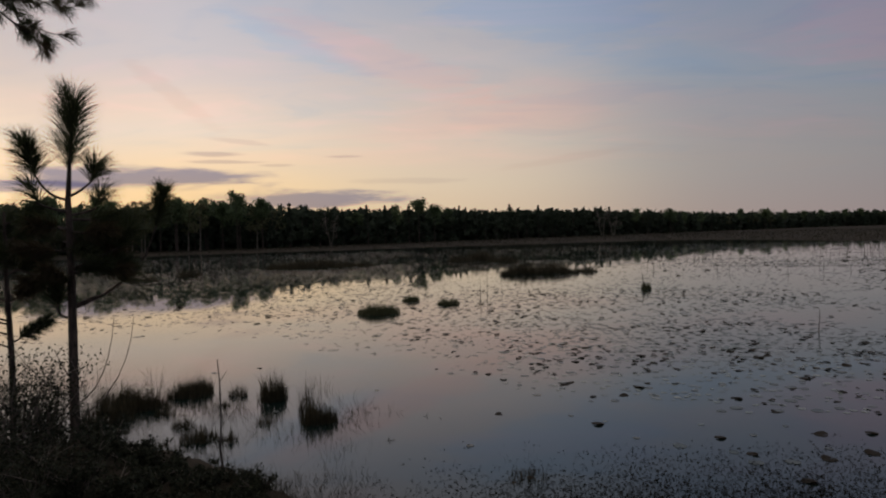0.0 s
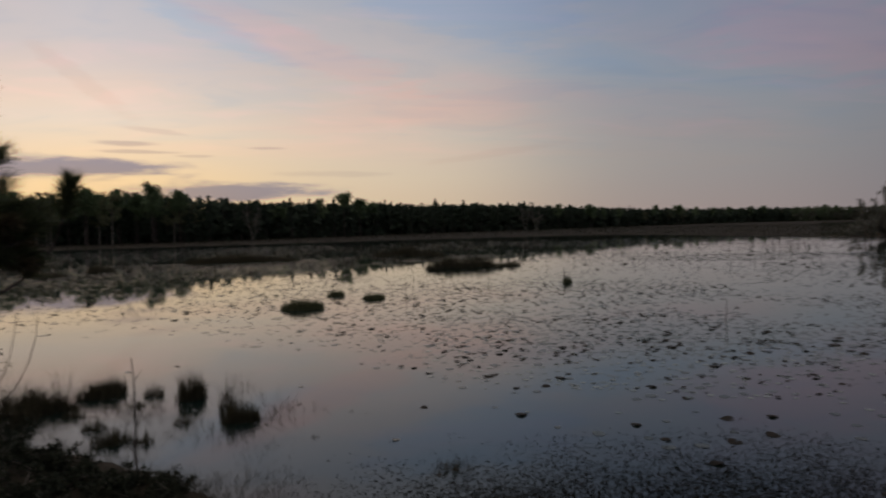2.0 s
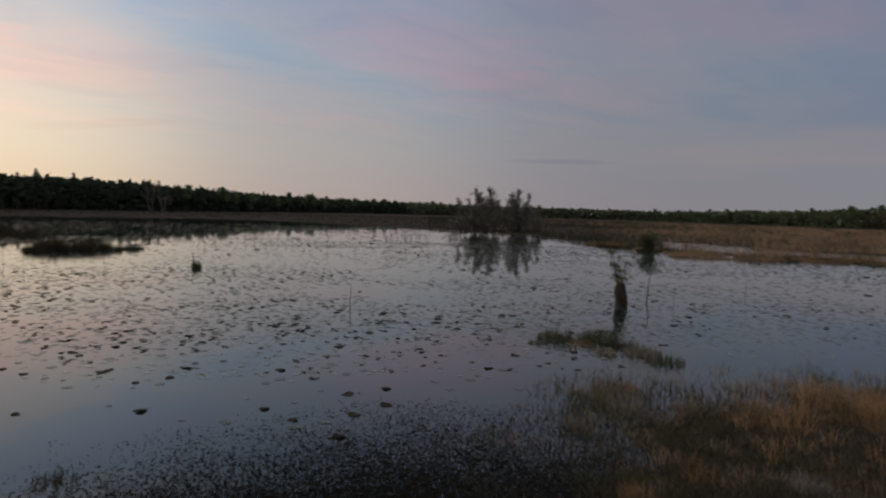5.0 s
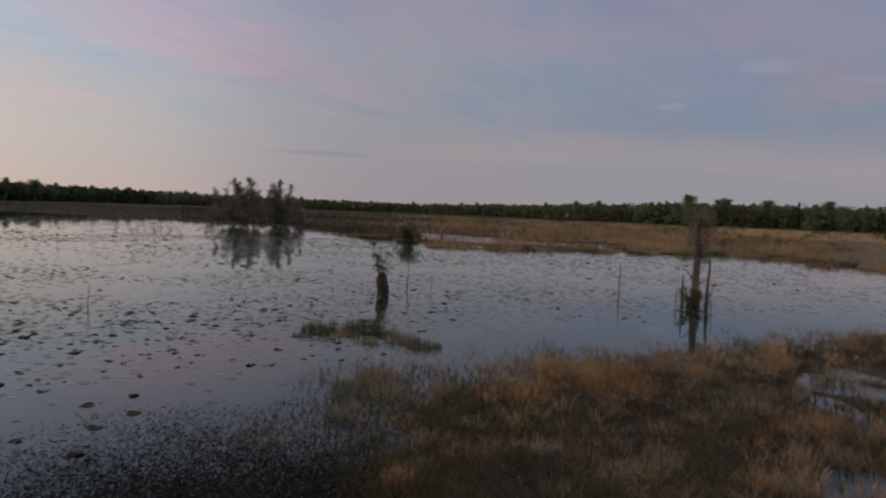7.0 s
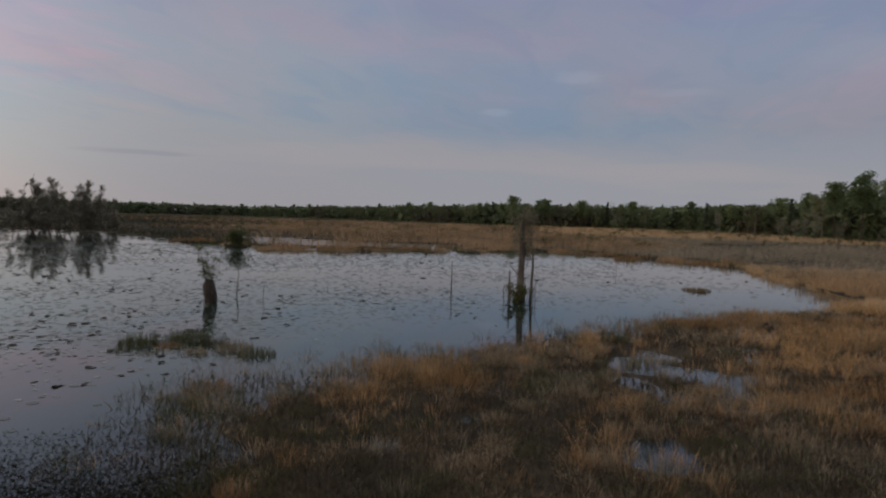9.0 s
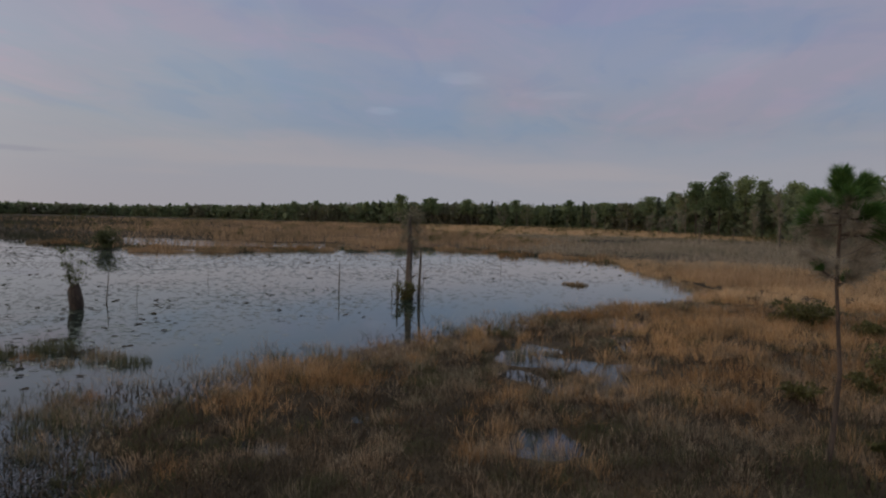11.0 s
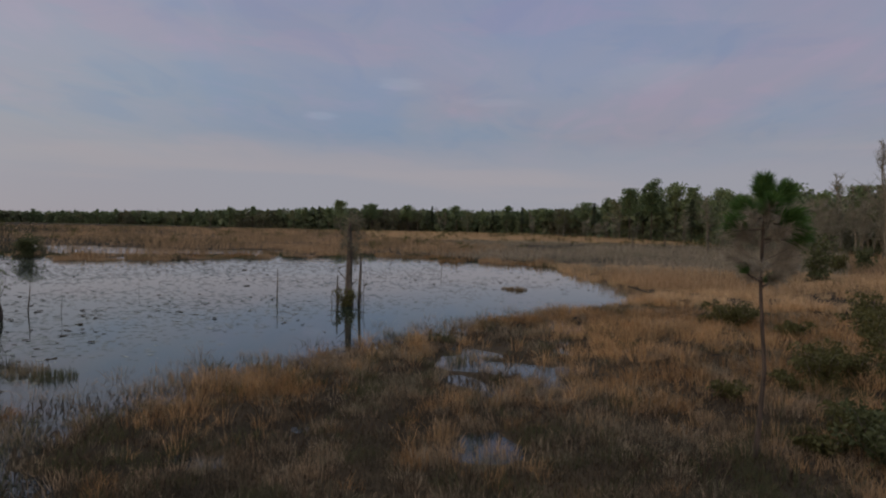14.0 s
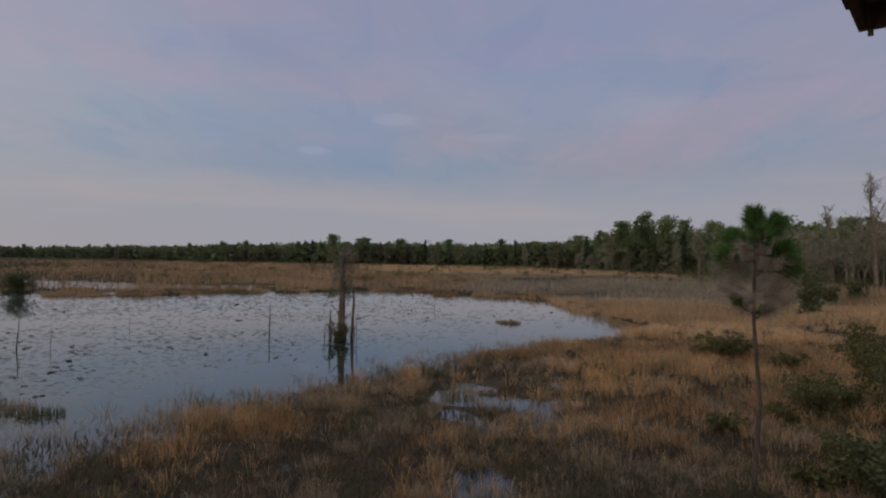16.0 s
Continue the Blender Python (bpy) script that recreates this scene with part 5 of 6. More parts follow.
def marsh():
    rng = np.random.default_rng(81)
    # broomsedge in bunches along the shore and over the drier ground
    az, r, x, y = scatter(rng, 21000, -128, -44, 9.0, 64, 1.25)
    s = in_pond(x, y)
    clump = lattice(x, y, 2.6, 9)
    fine = lattice(x, y, 0.9, 10)
    rim = np.exp(-((s + 2.0) / 2.2) ** 2) + 0.2 * (clump > 0.66) * (s < -3) * np.clip((-az - 66) / 10, 0, 1)
    right = np.clip((-az - 92) / 12, 0, 1) * np.clip((r - 11) / 6, 0, 1)
    right = right * (1 - 0.55 * np.clip((-az - 105) / 5, 0, 1) * np.clip((24 - r) / 5, 0, 1))
    golden = np.clip(np.maximum(rim * np.clip((-az - 60) / 15, 0.03, 1), right) * 1.15, 0, 1)
    golden = golden * np.clip((fine - 0.34) * 4.0, 0.08, 1)
    keep = (s < 0.2) & (rng.uniform(0, 1, len(x)) < golden * np.clip((clump - 0.22) * 3.5, 0.08, 1))
    red = keep & (lattice(x, y, 3.2, 14) + rng.normal(0, 0.1, len(x)) > 0.56)
    pale = keep & (r > 27 + 6 * clump) & (az < -94)
    red &= ~pale
    for flag, name, mat, label in ((pale, "pale_broomsedge_grass", PALE_GOLD, "pale golden broomsedge on the spit and drier flats"),
                                   (keep & ~red & ~pale, "broomsedge_grass", GOLD, "tall golden-brown broomsedge along the pond's edge"),
                                   (red, "russet_grass", RUSSET, "bunches of russet-brown sedge in the marsh")):
        rr = r[flag]
        tussock_field(name, label, mat, x[flag], y[flag], 20, np.interp(rr, (8, 60), (0.14, 0.3)), (0.34 + 0.36 * clump[flag]) * rng.uniform(0.65, 1.15, len(rr)) * np.interp(rr, (9, 17), (0.55, 1.0)),
                      np.interp(rr, (8, 25, 60), (0.003, 0.007, 0.016)), 1.2, rng)
    # rounded drab tussocks over the wet ground nearer by
    az, r, x, y = scatter(rng, 9800, -128, -40, 6.8, 30, 1.15)
    s = in_pond(x, y)
    clump = lattice(x, y, 2.0, 19)
    pool = lattice(x, y, 2.4, 33)
    wet = np.interp(s, (-3, 0, 1.5, 4), (1.0, 0.6, 0.25, 0.0)) * np.clip((-az - 42) / 14, 0.22, 1)
    dens = np.clip((lattice(x, y, 0.75, 20) - 0.36) * 5, 0.05, 1) * np.clip((0.70 - pool) * 7, 0.22, 1) * wet
    keep = (rng.uniform(0, 1, len(x)) < dens) & ~((r < 14.5) & (az > -112) & (az < -52) & (rng.uniform(0, 1, len(x)) < 0.3))
    tone = lattice(x, y, 1.3, 24) + rng.normal(0, 0.12, len(x))
    green = keep & (tone + 0.22 * np.clip((-az - 107) / 6, 0, 1) * np.clip((22 - r) / 5, 0, 1) + 0.12 * np.clip((12.5 - r) / 3.5, 0, 1) + 0.14 * np.clip((az + 76) / 10, 0, 1) > 0.66)
    brown = keep & ~green & (tone < 0.40)
    for flag, name, mat, label in ((keep & ~green & ~brown, "drab_sedge_grass", DRAB, "rounded drab brown sedge tussocks in the flooded marsh"),
                                   (brown, "brown_sedge_grass", BUFF, "buff-brown sedge tussocks in the flooded marsh"),
                                   (green, "green_rush_grass", GREEN_RUSH, "dull green rushes in the flooded marsh")):
        rr = r[flag]
        tussock_field(name, label, mat, x[flag], y[flag], 30, np.interp(rr, (7, 30), (0.17, 0.28)), (0.17 + 0.28 * clump[flag]) * rng.uniform(0.6, 1.25, len(rr)) * np.interp(rr, (8, 14), (0.7, 1.0)),
                      np.interp(rr, (7, 30), (0.0028, 0.0075)), 1.2, rng)
    # dead thatch lying between the tussocks
    az, r, x, y = scatter(rng, 85000, -129, -38, 6.6, 34, 1.25)
    s = in_pond(x, y)
    pool = lattice(x, y, 2.4, 33)
    dens = np.interp(s, (-3, 0, 2), (1.0, 0.6, 0.0)) * np.clip((0.72 - pool) * 7, 0.06, 1) * np.clip((-az - 42) / 14, 0.1, 1)
    keep = rng.uniform(0, 1, len(x)) < dens
    grass_field("dead_thatch", "matted dark brown thatch between the tussocks", THATCH, x[keep], y[keep], 0.09 + 0.16 * lattice(x[keep], y[keep], 0.8, 35),
                np.interp(r[keep], (7, 34), (0.008, 0.025)), 0.8, rng)
    # fine rushes in the shallows under the bank
    az, r, x, y = scatter(rng, 15000, -58, 34, 7.4, 19, 1.6)
    s = in_pond(x, y)
    clump = lattice(x, y, 1.5, 29)
    west = np.clip((az - 4) / 8, 0, 1)
    shore = np.maximum(np.interp(s, (-1, 0.3, 1.2, 2.5), (0.8, 0.4, 0.08, 0.0)), west * np.interp(s, (0, 4, 7), (0.5, 0.3, 0.0)))
    shore = np.maximum(shore, 0.55 * ((az > 3) & (az < 19) & (s < 1.6)))
    under = (az < -4) & (az > -52) & (r < 10.4 + 3.0 * (clump - 0.3)) & (s > -1.5)
    keep = rng.uniform(0, 1, len(x)) < np.maximum(shore * np.clip((clump - 0.40) * 4, 0.03, 1), 0.4 * ((az > 2) & (az < 20) & (s < 1.0)) + 0.35 * under * np.clip((11.0 - r) / 2.5, 0, 1))
    wk = west[keep] + 0.12 * under[keep]
    tussock_field("bank_rushes", "dark fine rushes in the shallows below the bank", DARK_GRASS, x[keep], y[keep], 12, np.full(keep.sum(), 0.17),
                  (0.07 + 0.16 * clump[keep]) * (0.45 + 1.2 * wk) * rng.uniform(0.5, 1.3, keep.sum()), np.full(keep.sum(), 0.0036), 0.8, rng)
    # the sedge flats beyond the open water
    az, r, x, y = scatter(rng, 170000, -130, -36, 40, 330, 1.5)
    s = in_pond(x, y)
    clump = lattice(x, y, 11.0, 39)
    keep = (s < -0.5) & (r > 40) & (rng.uniform(0, 1, len(x)) < np.clip((clump - 0.2) * 2.6, 0.1, 1))
    edge = rng.normal(0, 3, len(x)) + 24 * (lattice(x, y, 16.0, 44) - 0.5)
    grey = (az < -86 + edge) & (r > 52) & (r < 165 + 60 * clump) & (az > -118)
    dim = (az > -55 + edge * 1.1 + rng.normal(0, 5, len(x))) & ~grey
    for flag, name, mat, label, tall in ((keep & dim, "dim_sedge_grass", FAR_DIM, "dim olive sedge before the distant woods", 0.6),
                                         (keep & ~dim & (az < -80) & (r > 165), "beige_sedge_grass", PALE_GOLD, "pale beige sedge along the foot of the woods", 0.8),
                                         (keep & ~grey & ~dim & ~((az < -80) & (r > 165)), "far_sedge_grass", FAR_GOLD, "brown sedge flats beyond the pond", 0.75),
                                         (keep & grey & ~((az < -80) & (r > 165)), "grey_sedge_grass", FAR_GREY, "dull grey-brown sedge on the flooded flats", 0.55)):
        grass_field(name, label, mat, x[flag], y[flag], tall + 0.5 * clump[flag], np.interp(r[flag], (40, 330), (0.014, 0.08)), 0.65, rng)
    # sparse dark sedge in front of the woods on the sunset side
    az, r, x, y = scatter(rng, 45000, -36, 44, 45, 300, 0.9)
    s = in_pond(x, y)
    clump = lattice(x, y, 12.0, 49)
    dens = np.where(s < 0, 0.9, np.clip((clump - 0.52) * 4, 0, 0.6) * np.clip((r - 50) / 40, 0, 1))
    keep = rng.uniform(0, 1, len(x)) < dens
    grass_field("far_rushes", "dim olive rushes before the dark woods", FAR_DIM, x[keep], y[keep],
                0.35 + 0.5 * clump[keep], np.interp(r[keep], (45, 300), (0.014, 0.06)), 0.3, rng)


marsh()


def near_tussocks():
    """The sedge tussocks nearest the lookout, each standing by itself."""
    rng = np.random.default_rng(82)
    looks = ((DRAB, "rounded drab sedge tussock in the flooded marsh"), (DRAB, "rounded drab sedge tussock in the flooded marsh"),
             (BUFF, "buff-brown broomsedge tussock in the flooded marsh"), (RUSSET, "russet-brown sedge tussock in the flooded marsh"),
             (GREEN_RUSH, "dull green rush tussock in the flooded marsh"), (DRAB, "flattened drab sedge tussock in the flooded marsh"))
    kinds = [grass_clump("sedge_tussock", label, *polar(-60 - 8 * k, 10.5 + 0.4 * k), 0.26, 0.42 if k != 5 else 0.28, 125, mat, rng,
                         "sedge tussocks in the near marsh", z=-0.06, lean=0.42, width=0.004) for k, (mat, label) in enumerate(looks)]
    placed = 0
    while placed < 240:
        az, r = rng.uniform(-126, -48), rng.uniform(8.0, 15.5)
        x, y = polar(az, r)
        p = np.array([x]), np.array([y])
        if in_pond(*p)[0] > -0.3 or lattice(*p, 2.4, 33)[0] > 0.70 or rng.uniform() > lattice(*p, 2.0, 19)[0] + 0.25:
            continue
        gold = lattice(*p, 2.6, 9)[0] > 0.55 and az < -62
        pick = int(rng.choice(6, p=[0.18, 0.18, 0.30, 0.12, 0.08, 0.14] if gold else [0.29, 0.29, 0.03, 0.07, 0.12, 0.20]))
        sz = rng.uniform(0.65, 1.25)
        copy_thing(kinds[pick], pose(x, y, min(height_at(x, y), -0.02), 0, 0, rng.uniform(0, 360)) @ Matrix.Diagonal((sz, sz, sz * rng.uniform(0.75, 1.15), 1)))
        placed += 1


near_tussocks()


def far_shore():
    """Uneven clumps of sedge and rush along the far water line."""
    rng = np.random.default_rng(83)
    looks = ((FAR_GOLD, "brown sedge clump along the far water line", 0.8), (RUSSET, "russet sedge clump along the far water line", 0.7),
             (GREEN_RUSH, "dark green rush clump along the far water line", 0.55), (FAR_DIM, "dim rush clump along the far water line", 0.6))
    kinds = [grass_clump("shore_tussock", label, *polar(-62 - 4 * k, 69), 1.2, tall, 170, mat, rng, "clumps along the far water line", z=-0.04, lean=0.25, width=0.022)
             for k, (mat, label, tall) in enumerate(looks)]
    for k in range(96):
        az = rng.uniform(-95.5, -47)
        r = float(np.interp(az, FAR_AZ, FAR_R)) + rng.normal(-0.5, 2.6)
        sz = rng.uniform(0.4, 1.1)
        pick = int(rng.choice(4, p=[0.4, 0.25, 0.15, 0.2]))
        copy_thing(kinds[pick], pose(*polar(az, r), -0.04, 0, 0, rng.uniform(0, 360)) @ Matrix.Diagonal((sz * 1.5, sz * 1.1, sz * rng.uniform(0.6, 1.3), 1)))


far_shore()

rng = np.random.default_rng(91)
for k in range(15):
    x, y = polar(rng.uniform(17, 29), rng.uniform(13.2, 16.5))
    rad = rng.uniform(0.1, 0.24)
    grass_clump("grass_tussock", "dark rush tussock rising from the shallow water", x, y, rad, rad * rng.uniform(1.1, 2.0), int(900 * rad), DARK_GRASS, rng, z=-0.03, lean=0.3)
# dark tussocks in the shallows: bearing, distance, radius, height
WEST_TUSSOCKS = (
    (14.9, 14.7, 0.30, 0.75, 420), (11.1, 12.7, 0.34, 0.5, 520), (12.0, 13.3, 0.18, 0.8, 120), (24.4, 15.2, 0.26, 0.45, 260), (20.3, 16.2, 0.24, 0.5, 260), (10.3, 12.6, 0.2, 0.4, 200),
    (20.8, 12.3, 0.34, 0.38, 420), (24.6, 15.2, 0.42, 0.6, 420), (26.2, 15.0, 0.36, 0.5, 320), (20.9, 15.8, 0.40, 0.55, 420), (27.8, 14.6, 0.34, 0.7, 300), (18.6, 12.0, 0.2, 0.3, 160), (22.2, 15.8, 0.24, 0.5, 230), (26.6, 14.4, 0.3, 0.5, 260), (15.6, 12.9, 0.16, 0.3, 110), (23.2, 14.4, 0.2, 0.35, 160), (14.3, 14.9, 0.2, 0.55, 160))
LONE_TUSSOCKS = (
    (-7.0, 9.4, 0.3, 0.22, 200), (-5.6, 9.2, 0.2, 0.16, 120), (5.0, 11.2, 0.1, 0.16, 40), (4.0, 10.0, 0.12, 0.1, 50), (2.0, 12.6, 0.07, 0.16, 24), (6.4, 13.4, 0.08, 0.2, 24), (0.6, 12.4, 0.07, 0.14, 20), (-24.5, 10.2, 0.12, 0.12, 40))
for az, r, rad, tall, n in WEST_TUSSOCKS + LONE_TUSSOCKS:
    x, y = polar(az, r)
    grass_clump("grass_tussock", "dark rush tussock rising from the shallow water", x, y, rad, tall, n, DARK_GRASS, rng, z=-0.03)
for az, r, rad, tall, n in ((5.7, 29.4, 0.95, 0.55, 1500), (2.9, 34.4, 0.45, 0.45, 500), (-0.3, 32.3, 0.55, 0.4, 700), (-16.9, 39, 0.3, 0.6, 200)):
    x, y = polar(az, r)
    grass_clump("grass_tussock", "low rounded brown tussock among the lily pads", x, y, rad, tall, n, GREEN_RUSH, rng, "tussocks among the lily pads", z=-0.03, width=0.01)
# reed islands far out on the sunset side
for az, r, rad, tall, n in ((13.0, 74, 2.6, 0.9, 1500), (10.8, 75, 2.8, 1.1, 1800), (8.6, 74, 2.2, 0.8, 1200), (6.9, 73, 1.2, 0.7, 500),
                            (-1.6, 77, 1.8, 0.9, 900), (-3.2, 79, 1.7, 1.5, 1000), (-5.0, 75, 2.0, 0.9, 1000), (-5.6, 53, 0.8, 0.8, 420), (-6.8, 54.5, 1.1, 1.2, 700), (-8.2, 53.5, 0.9, 0.9, 500), (-9.4, 55, 1.2, 1.1, 700), (-10.8, 54, 0.7, 0.7, 320), (-12.2, 55.5, 0.8, 0.6, 300),
                            (21.0, 66, 1.2, 0.9, 500), (24.5, 62, 1.4, 0.6, 600)):
    x, y = polar(az, r)
    grass_clump("reed_island", "dark ragged island of reeds in the lily pads", x, y, rad, tall, n, DARK_GRASS, rng, "reed islands in the pond", z=-0.03, width=0.016, lean=0.35)
# brown sedge strips off the far shore
for az, r, rad, tall, n in ((-57.0, 66, 1.2, 0.6, 500), (-59.5, 65, 1.5, 0.4, 600), (-62.0, 66, 1.6, 0.4, 700), (-64.5, 67, 1.6, 0.45, 700), (-67.5, 68, 1.8, 0.4, 700), (-71.0, 69, 1.6, 0.5, 600),
                            (-93.0, 38, 0.6, 0.35, 220), (-92.2, 38.4, 0.4, 0.3, 150)):
    x, y = polar(az, r)
    grass_clump("sedge_strip", "brown strip of sedge standing in the water", x, y, rad, tall, n, FAR_GOLD, rng, "sedge strips off the far shore", z=-0.03, width=0.018)
# tussock ledge before the stump
for az, r, rad, tall, n, mat in ((-45.8, 18.2, 0.35, 0.22, 260, GREEN_RUSH), (-47.3, 18.9, 0.6, 0.45, 560, GREEN_RUSH), (-49.4, 18.3, 0.4, 0.26, 300, RUSSET), (-50.8, 19.2, 0.62, 0.5, 560, GREEN_RUSH),
                                 (-52.6, 18.4, 0.5, 0.3, 380, DARK_GRASS), (-54.4, 17.7, 0.5, 0.42, 380, DRAB), (-56.2, 16.9, 0.5, 0.36, 360, GREEN_RUSH), (-51.4, 17.3, 0.4, 0.26, 260, DRAB), (-48.3, 17.5, 0.3, 0.2, 180, GREEN_RUSH)):
    x, y = polar(az, r)
    grass_clump("grass_tussock", "low green rush tussock at the edge of the marsh", x, y, rad, tall, n, mat, rng, "tussocks at the marsh edge", z=-0.03)
# dark islet bush with its mirror image
x, y = polar(-54.5, 70)
shrub("water_shrub", "dark rounded shrub on an islet in the pond", x, y, 2.1, 1.5, 2600, 0.10, SHRUB_GREEN, rng, "shrubs standing in the water", 14, z=0.0)

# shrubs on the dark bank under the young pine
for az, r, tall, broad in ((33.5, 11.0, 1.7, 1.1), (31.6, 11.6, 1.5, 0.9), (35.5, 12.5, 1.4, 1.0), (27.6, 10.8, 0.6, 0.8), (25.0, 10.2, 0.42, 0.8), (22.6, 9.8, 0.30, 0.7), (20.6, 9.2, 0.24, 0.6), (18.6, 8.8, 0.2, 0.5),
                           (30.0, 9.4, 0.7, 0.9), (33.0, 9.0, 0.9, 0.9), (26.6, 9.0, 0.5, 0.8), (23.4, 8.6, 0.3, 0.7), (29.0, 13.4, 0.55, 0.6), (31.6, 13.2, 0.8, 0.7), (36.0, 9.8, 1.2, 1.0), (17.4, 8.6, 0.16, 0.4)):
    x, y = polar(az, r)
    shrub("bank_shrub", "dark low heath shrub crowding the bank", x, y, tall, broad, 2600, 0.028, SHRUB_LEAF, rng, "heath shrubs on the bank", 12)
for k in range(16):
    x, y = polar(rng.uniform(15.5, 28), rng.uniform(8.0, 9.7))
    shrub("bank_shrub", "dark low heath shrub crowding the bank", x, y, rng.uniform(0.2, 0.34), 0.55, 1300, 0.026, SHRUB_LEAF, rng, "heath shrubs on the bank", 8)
# green bushes in the marsh
for az, r, tall, broad, n, mat in ((-115.9, 54, 2.9, 0.9, 1500, SHRUB_GREEN), (-118.9, 74, 2.2, 1.0, 1500, SHRUB_GREEN), (-117.3, 66, 1.8, 1.0, 1200, SHRUB_OLIVE),
                                   (-109.8, 24.6, 1.0, 1.0, 1500, SHRUB_OLIVE), (-111.0, 25.2, 0.8, 0.9, 1200, SHRUB_OLIVE), (-108.6, 25.0, 0.6, 0.8, 900, SHRUB_OLIVE), (-114.2, 23.4, 0.75, 1.1, 1500, SHRUB_OLIVE),
                                   (-116.4, 16.4, 0.95, 0.9, 2000, SHRUB_OLIVE), (-118.0, 17.5, 0.9, 1.0, 2000, SHRUB_OLIVE), (-114.8, 15.8, 0.5, 0.8, 1200, SHRUB_OLIVE),
                                   (-120.4, 21.5, 1.4, 1.3, 2600, SHRUB_OLIVE), (-121.8, 17, 1.4, 1.1, 2400, SHRUB_OLIVE), (-119.6, 12.6, 0.8, 0.9, 2600, SHRUB_OLIVE), (-121.4, 11.6, 1.0, 0.9, 2600, SHRUB_GREEN),
                                   (-117.2, 11.8, 0.45, 0.8, 1600, SHRUB_OLIVE), (-110.3, 14.4, 0.4, 0.5, 900, SHRUB_OLIVE), (-119.4, 28, 1.3, 1.2, 1800, SHRUB_OLIVE)):
    x, y = polar(az, r)
    shrub("marsh_shrub", "loose olive-green shrub in the golden marsh grass", x, y, tall, broad, n, 0.05 if r < 20 else 0.07 if r < 40 else 0.13, mat, rng, "shrubs in the marsh", 13, flat=0.65)


def grey_thicket():
    """The hazy wall of leafless stems behind the marsh's edge."""
    rng = np.random.default_rng(98)
    az, r, x, y = scatter(rng, 9000, -126, -108, 122, 185, 1.0)
    keep = rng.uniform(0, 1, len(x)) < np.clip((-az - 107) / 8, 0.06, 1) * np.clip((lattice(x, y, 9.0, 61) - 0.2) * 2.4, 0.1, 1)
    tall = np.interp(-az[keep], (98, 106, 114, 121), (3.0, 5.0, 7.2, 9.5)) * rng.uniform(0.35, 1.1, keep.sum())
    grass_field("grey_thicket", "hazy grey leafless thicket along the edge of the marsh", THICKET, x[keep], y[keep], tall, np.full(keep.sum(), 0.035), 0.12, rng, "thicket")


THICKET = plant("grey_thicket_stems", (0.15, 0.145, 0.105), (0.30, 0.28, 0.21), 0.85, (0.15, 0.16, 0.10), 0.05)
grey_thicket()


def far_scrub():
    """Low scrub strewn over the sedge flats and along the foot of the woods."""
    rng = np.random.default_rng(97)
    az = rng.uniform(-121, -40, 900)
    r = 74 + (np.interp(az, WOOD_AZ, WOOD_R) - 80) * rng.uniform(0, 1, 900) ** 0.55
    x, y = polar(az, r)
    ok = (in_pond(x, y) < -1) & (rng.uniform(0, 1, 900) < np.clip((lattice(x, y, 20.0, 55) - 0.3) * 3, 0.1, 1)) & ((az > -97) | (r > 150))
    b, c, rad = Build(), [], []
    for px, py in zip(x[ok], y[ok]):
        hh = rng.uniform(0.5, 2.3) * (1.0 if math.hypot(px, py) > 110 else 0.6)
        z = height_at(px, py)
        for k in range(5):
            c.append((px + rng.normal(0, 0.5 * hh), py + rng.normal(0, 0.5 * hh), z + hh * rng.uniform(0.2, 0.75)))
            rad.append(hh * rng.uniform(0.22, 0.36))
            b.add(*tube([(px, py, z - 0.1), c[-1]], (0.03, 0.015), 3))
    b.add(*leaf_cloud(c, rad, 10, 0.2, rng, 0.8))
    tagged(part("far_scrub", b, SHRUB_OLIVE), "olive-brown scrub dotted over the far sedge flats", "scrub", kind="stuff")


far_scrub()

# ================= the shelter beside the camera: only the corner of its roof comes into view =================


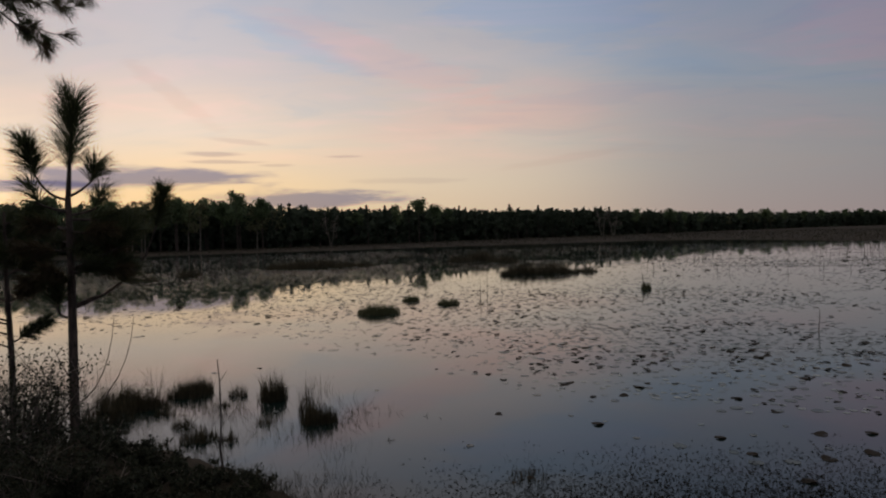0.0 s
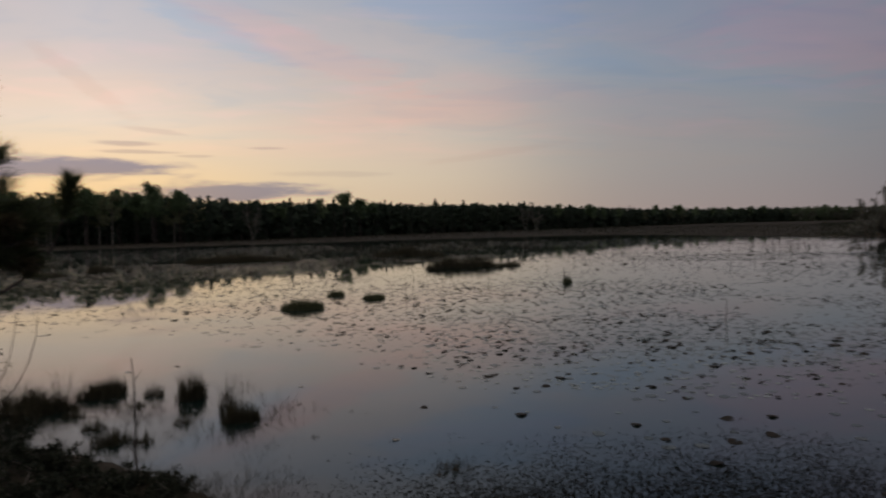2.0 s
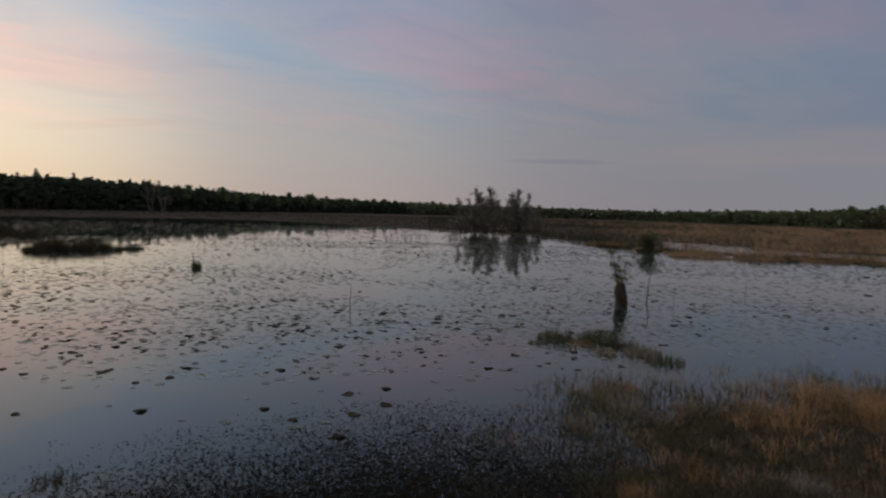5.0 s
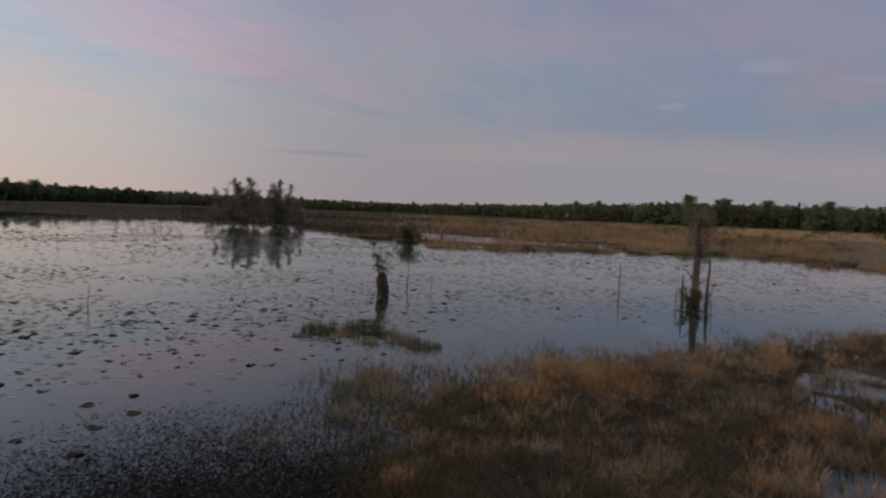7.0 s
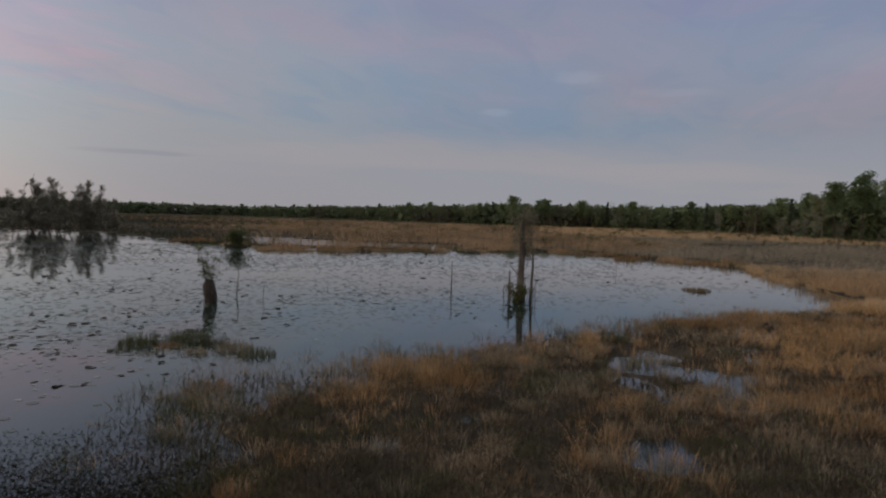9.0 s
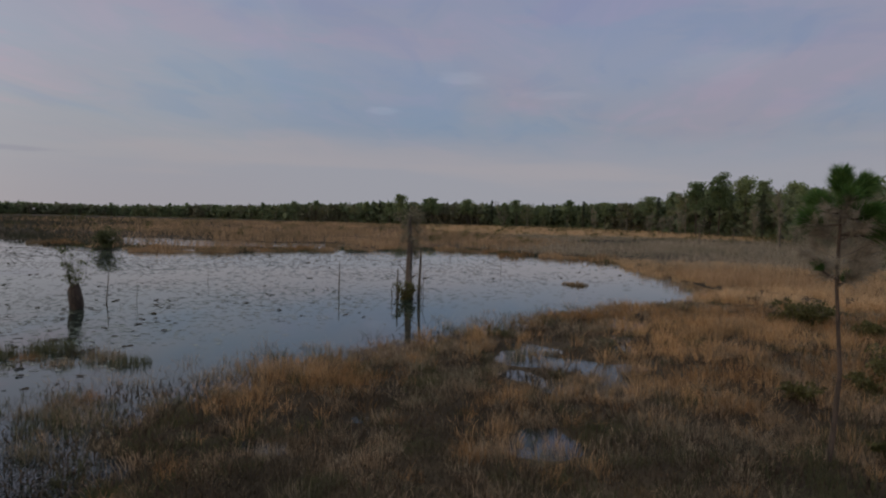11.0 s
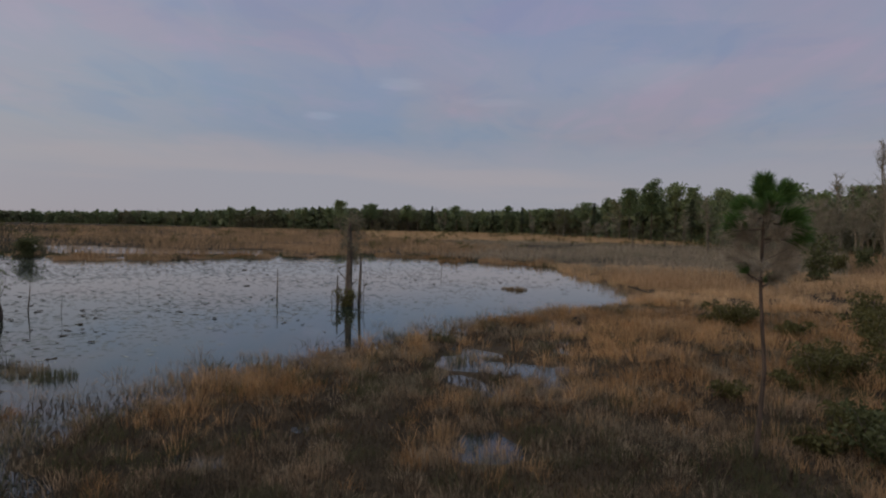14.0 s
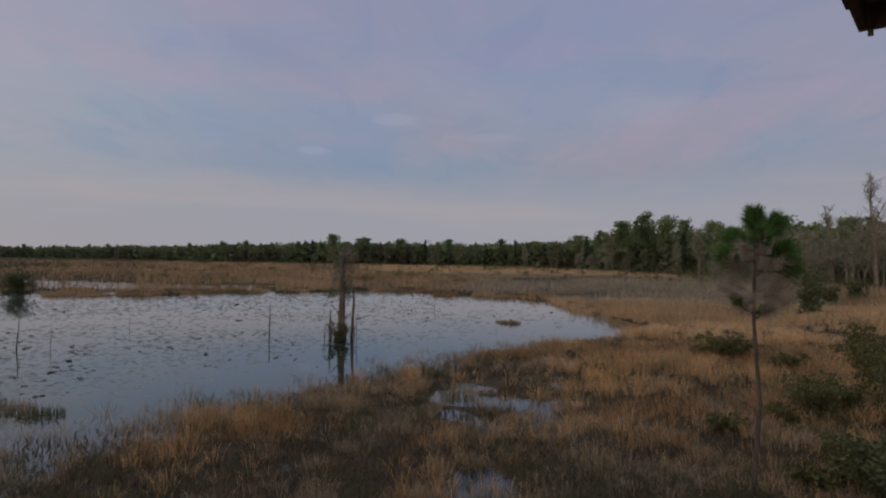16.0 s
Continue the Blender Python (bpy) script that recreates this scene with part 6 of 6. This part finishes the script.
def box(c, size, turn=0.0):
    """Eight corners and six sides, turned about z."""
    h = np.asarray(size, float) / 2
    v = np.array([(sx * h[0], sy * h[1], sz * h[2]) for sz in (-1, 1) for sy in (-1, 1) for sx in (-1, 1)])
    a = radians(turn)
    m = np.array([[math.cos(a), -math.sin(a), 0], [math.sin(a), math.cos(a), 0], [0, 0, 1]])
    f = np.array([[0, 2, 3, 1], [4, 5, 7, 6], [0, 1, 5, 4], [2, 6, 7, 3], [0, 4, 6, 2], [1, 3, 7, 5]])
    return v @ m.T + np.asarray(c, float), f


def shelter():
    rng = np.random.default_rng(95)
    cx, cy = polar(-119.05, 3.4)                      # the roof's near corner
    zc = EYE_Z + 3.4 * math.tan(radians(16.85))
    ob = thing("shelter", "brown shingled roof corner of a small wooden lookout shelter", "shelter", (cx, cy, 0), turn=-125.0)
    # local x runs to the side, local -y back over the lookout
    part("roof", Build().add(*box((1.24, -1.12, zc + 0.125), (2.58, 2.28, 0.03))), PLANK, ob, "plank roof deck")
    part("fascia", Build().add(*box((1.3, 0.0, zc + 0.055), (2.6, 0.03, 0.11))), PLANK, ob, "weathered brown fascia board")
    part("fascia", Build().add(*box((0.015, -1.15, zc + 0.055), (0.03, 2.26, 0.11))), PLANK, ob, "weathered brown fascia board")
    part("drip_edge", Build().add(*box((0.045, 0.0, zc - 0.012), (0.02, 0.02, 0.03))), PLANK, ob, "splintered board end")
    for row in range(11):
        for k in range(13):
            w = rng.uniform(0.15, 0.21)
            part("shingle", Build().add(*box((0.03 + k * 0.2, 0.0 - row * 0.2, zc + 0.158 + row * 0.004 + rng.uniform(0, 0.012)), (w, 0.26, 0.02), rng.normal(0, 1.5))), SHINGLE, ob)
    for px, py in ((0.6, -0.12), (2.3, -0.12), (1.7, -2.1), (2.4, -2.1)):
        wx = cx + px * math.cos(radians(-125)) - py * math.sin(radians(-125))
        wy = cy + px * math.sin(radians(-125)) + py * math.cos(radians(-125))
        g = height_at(wx, wy) - 0.2
        part("post", Build().add(*box((px, py, (zc + 0.11 + g) / 2), (0.12, 0.12, zc + 0.11 - g))), PLANK, ob)


shelter()
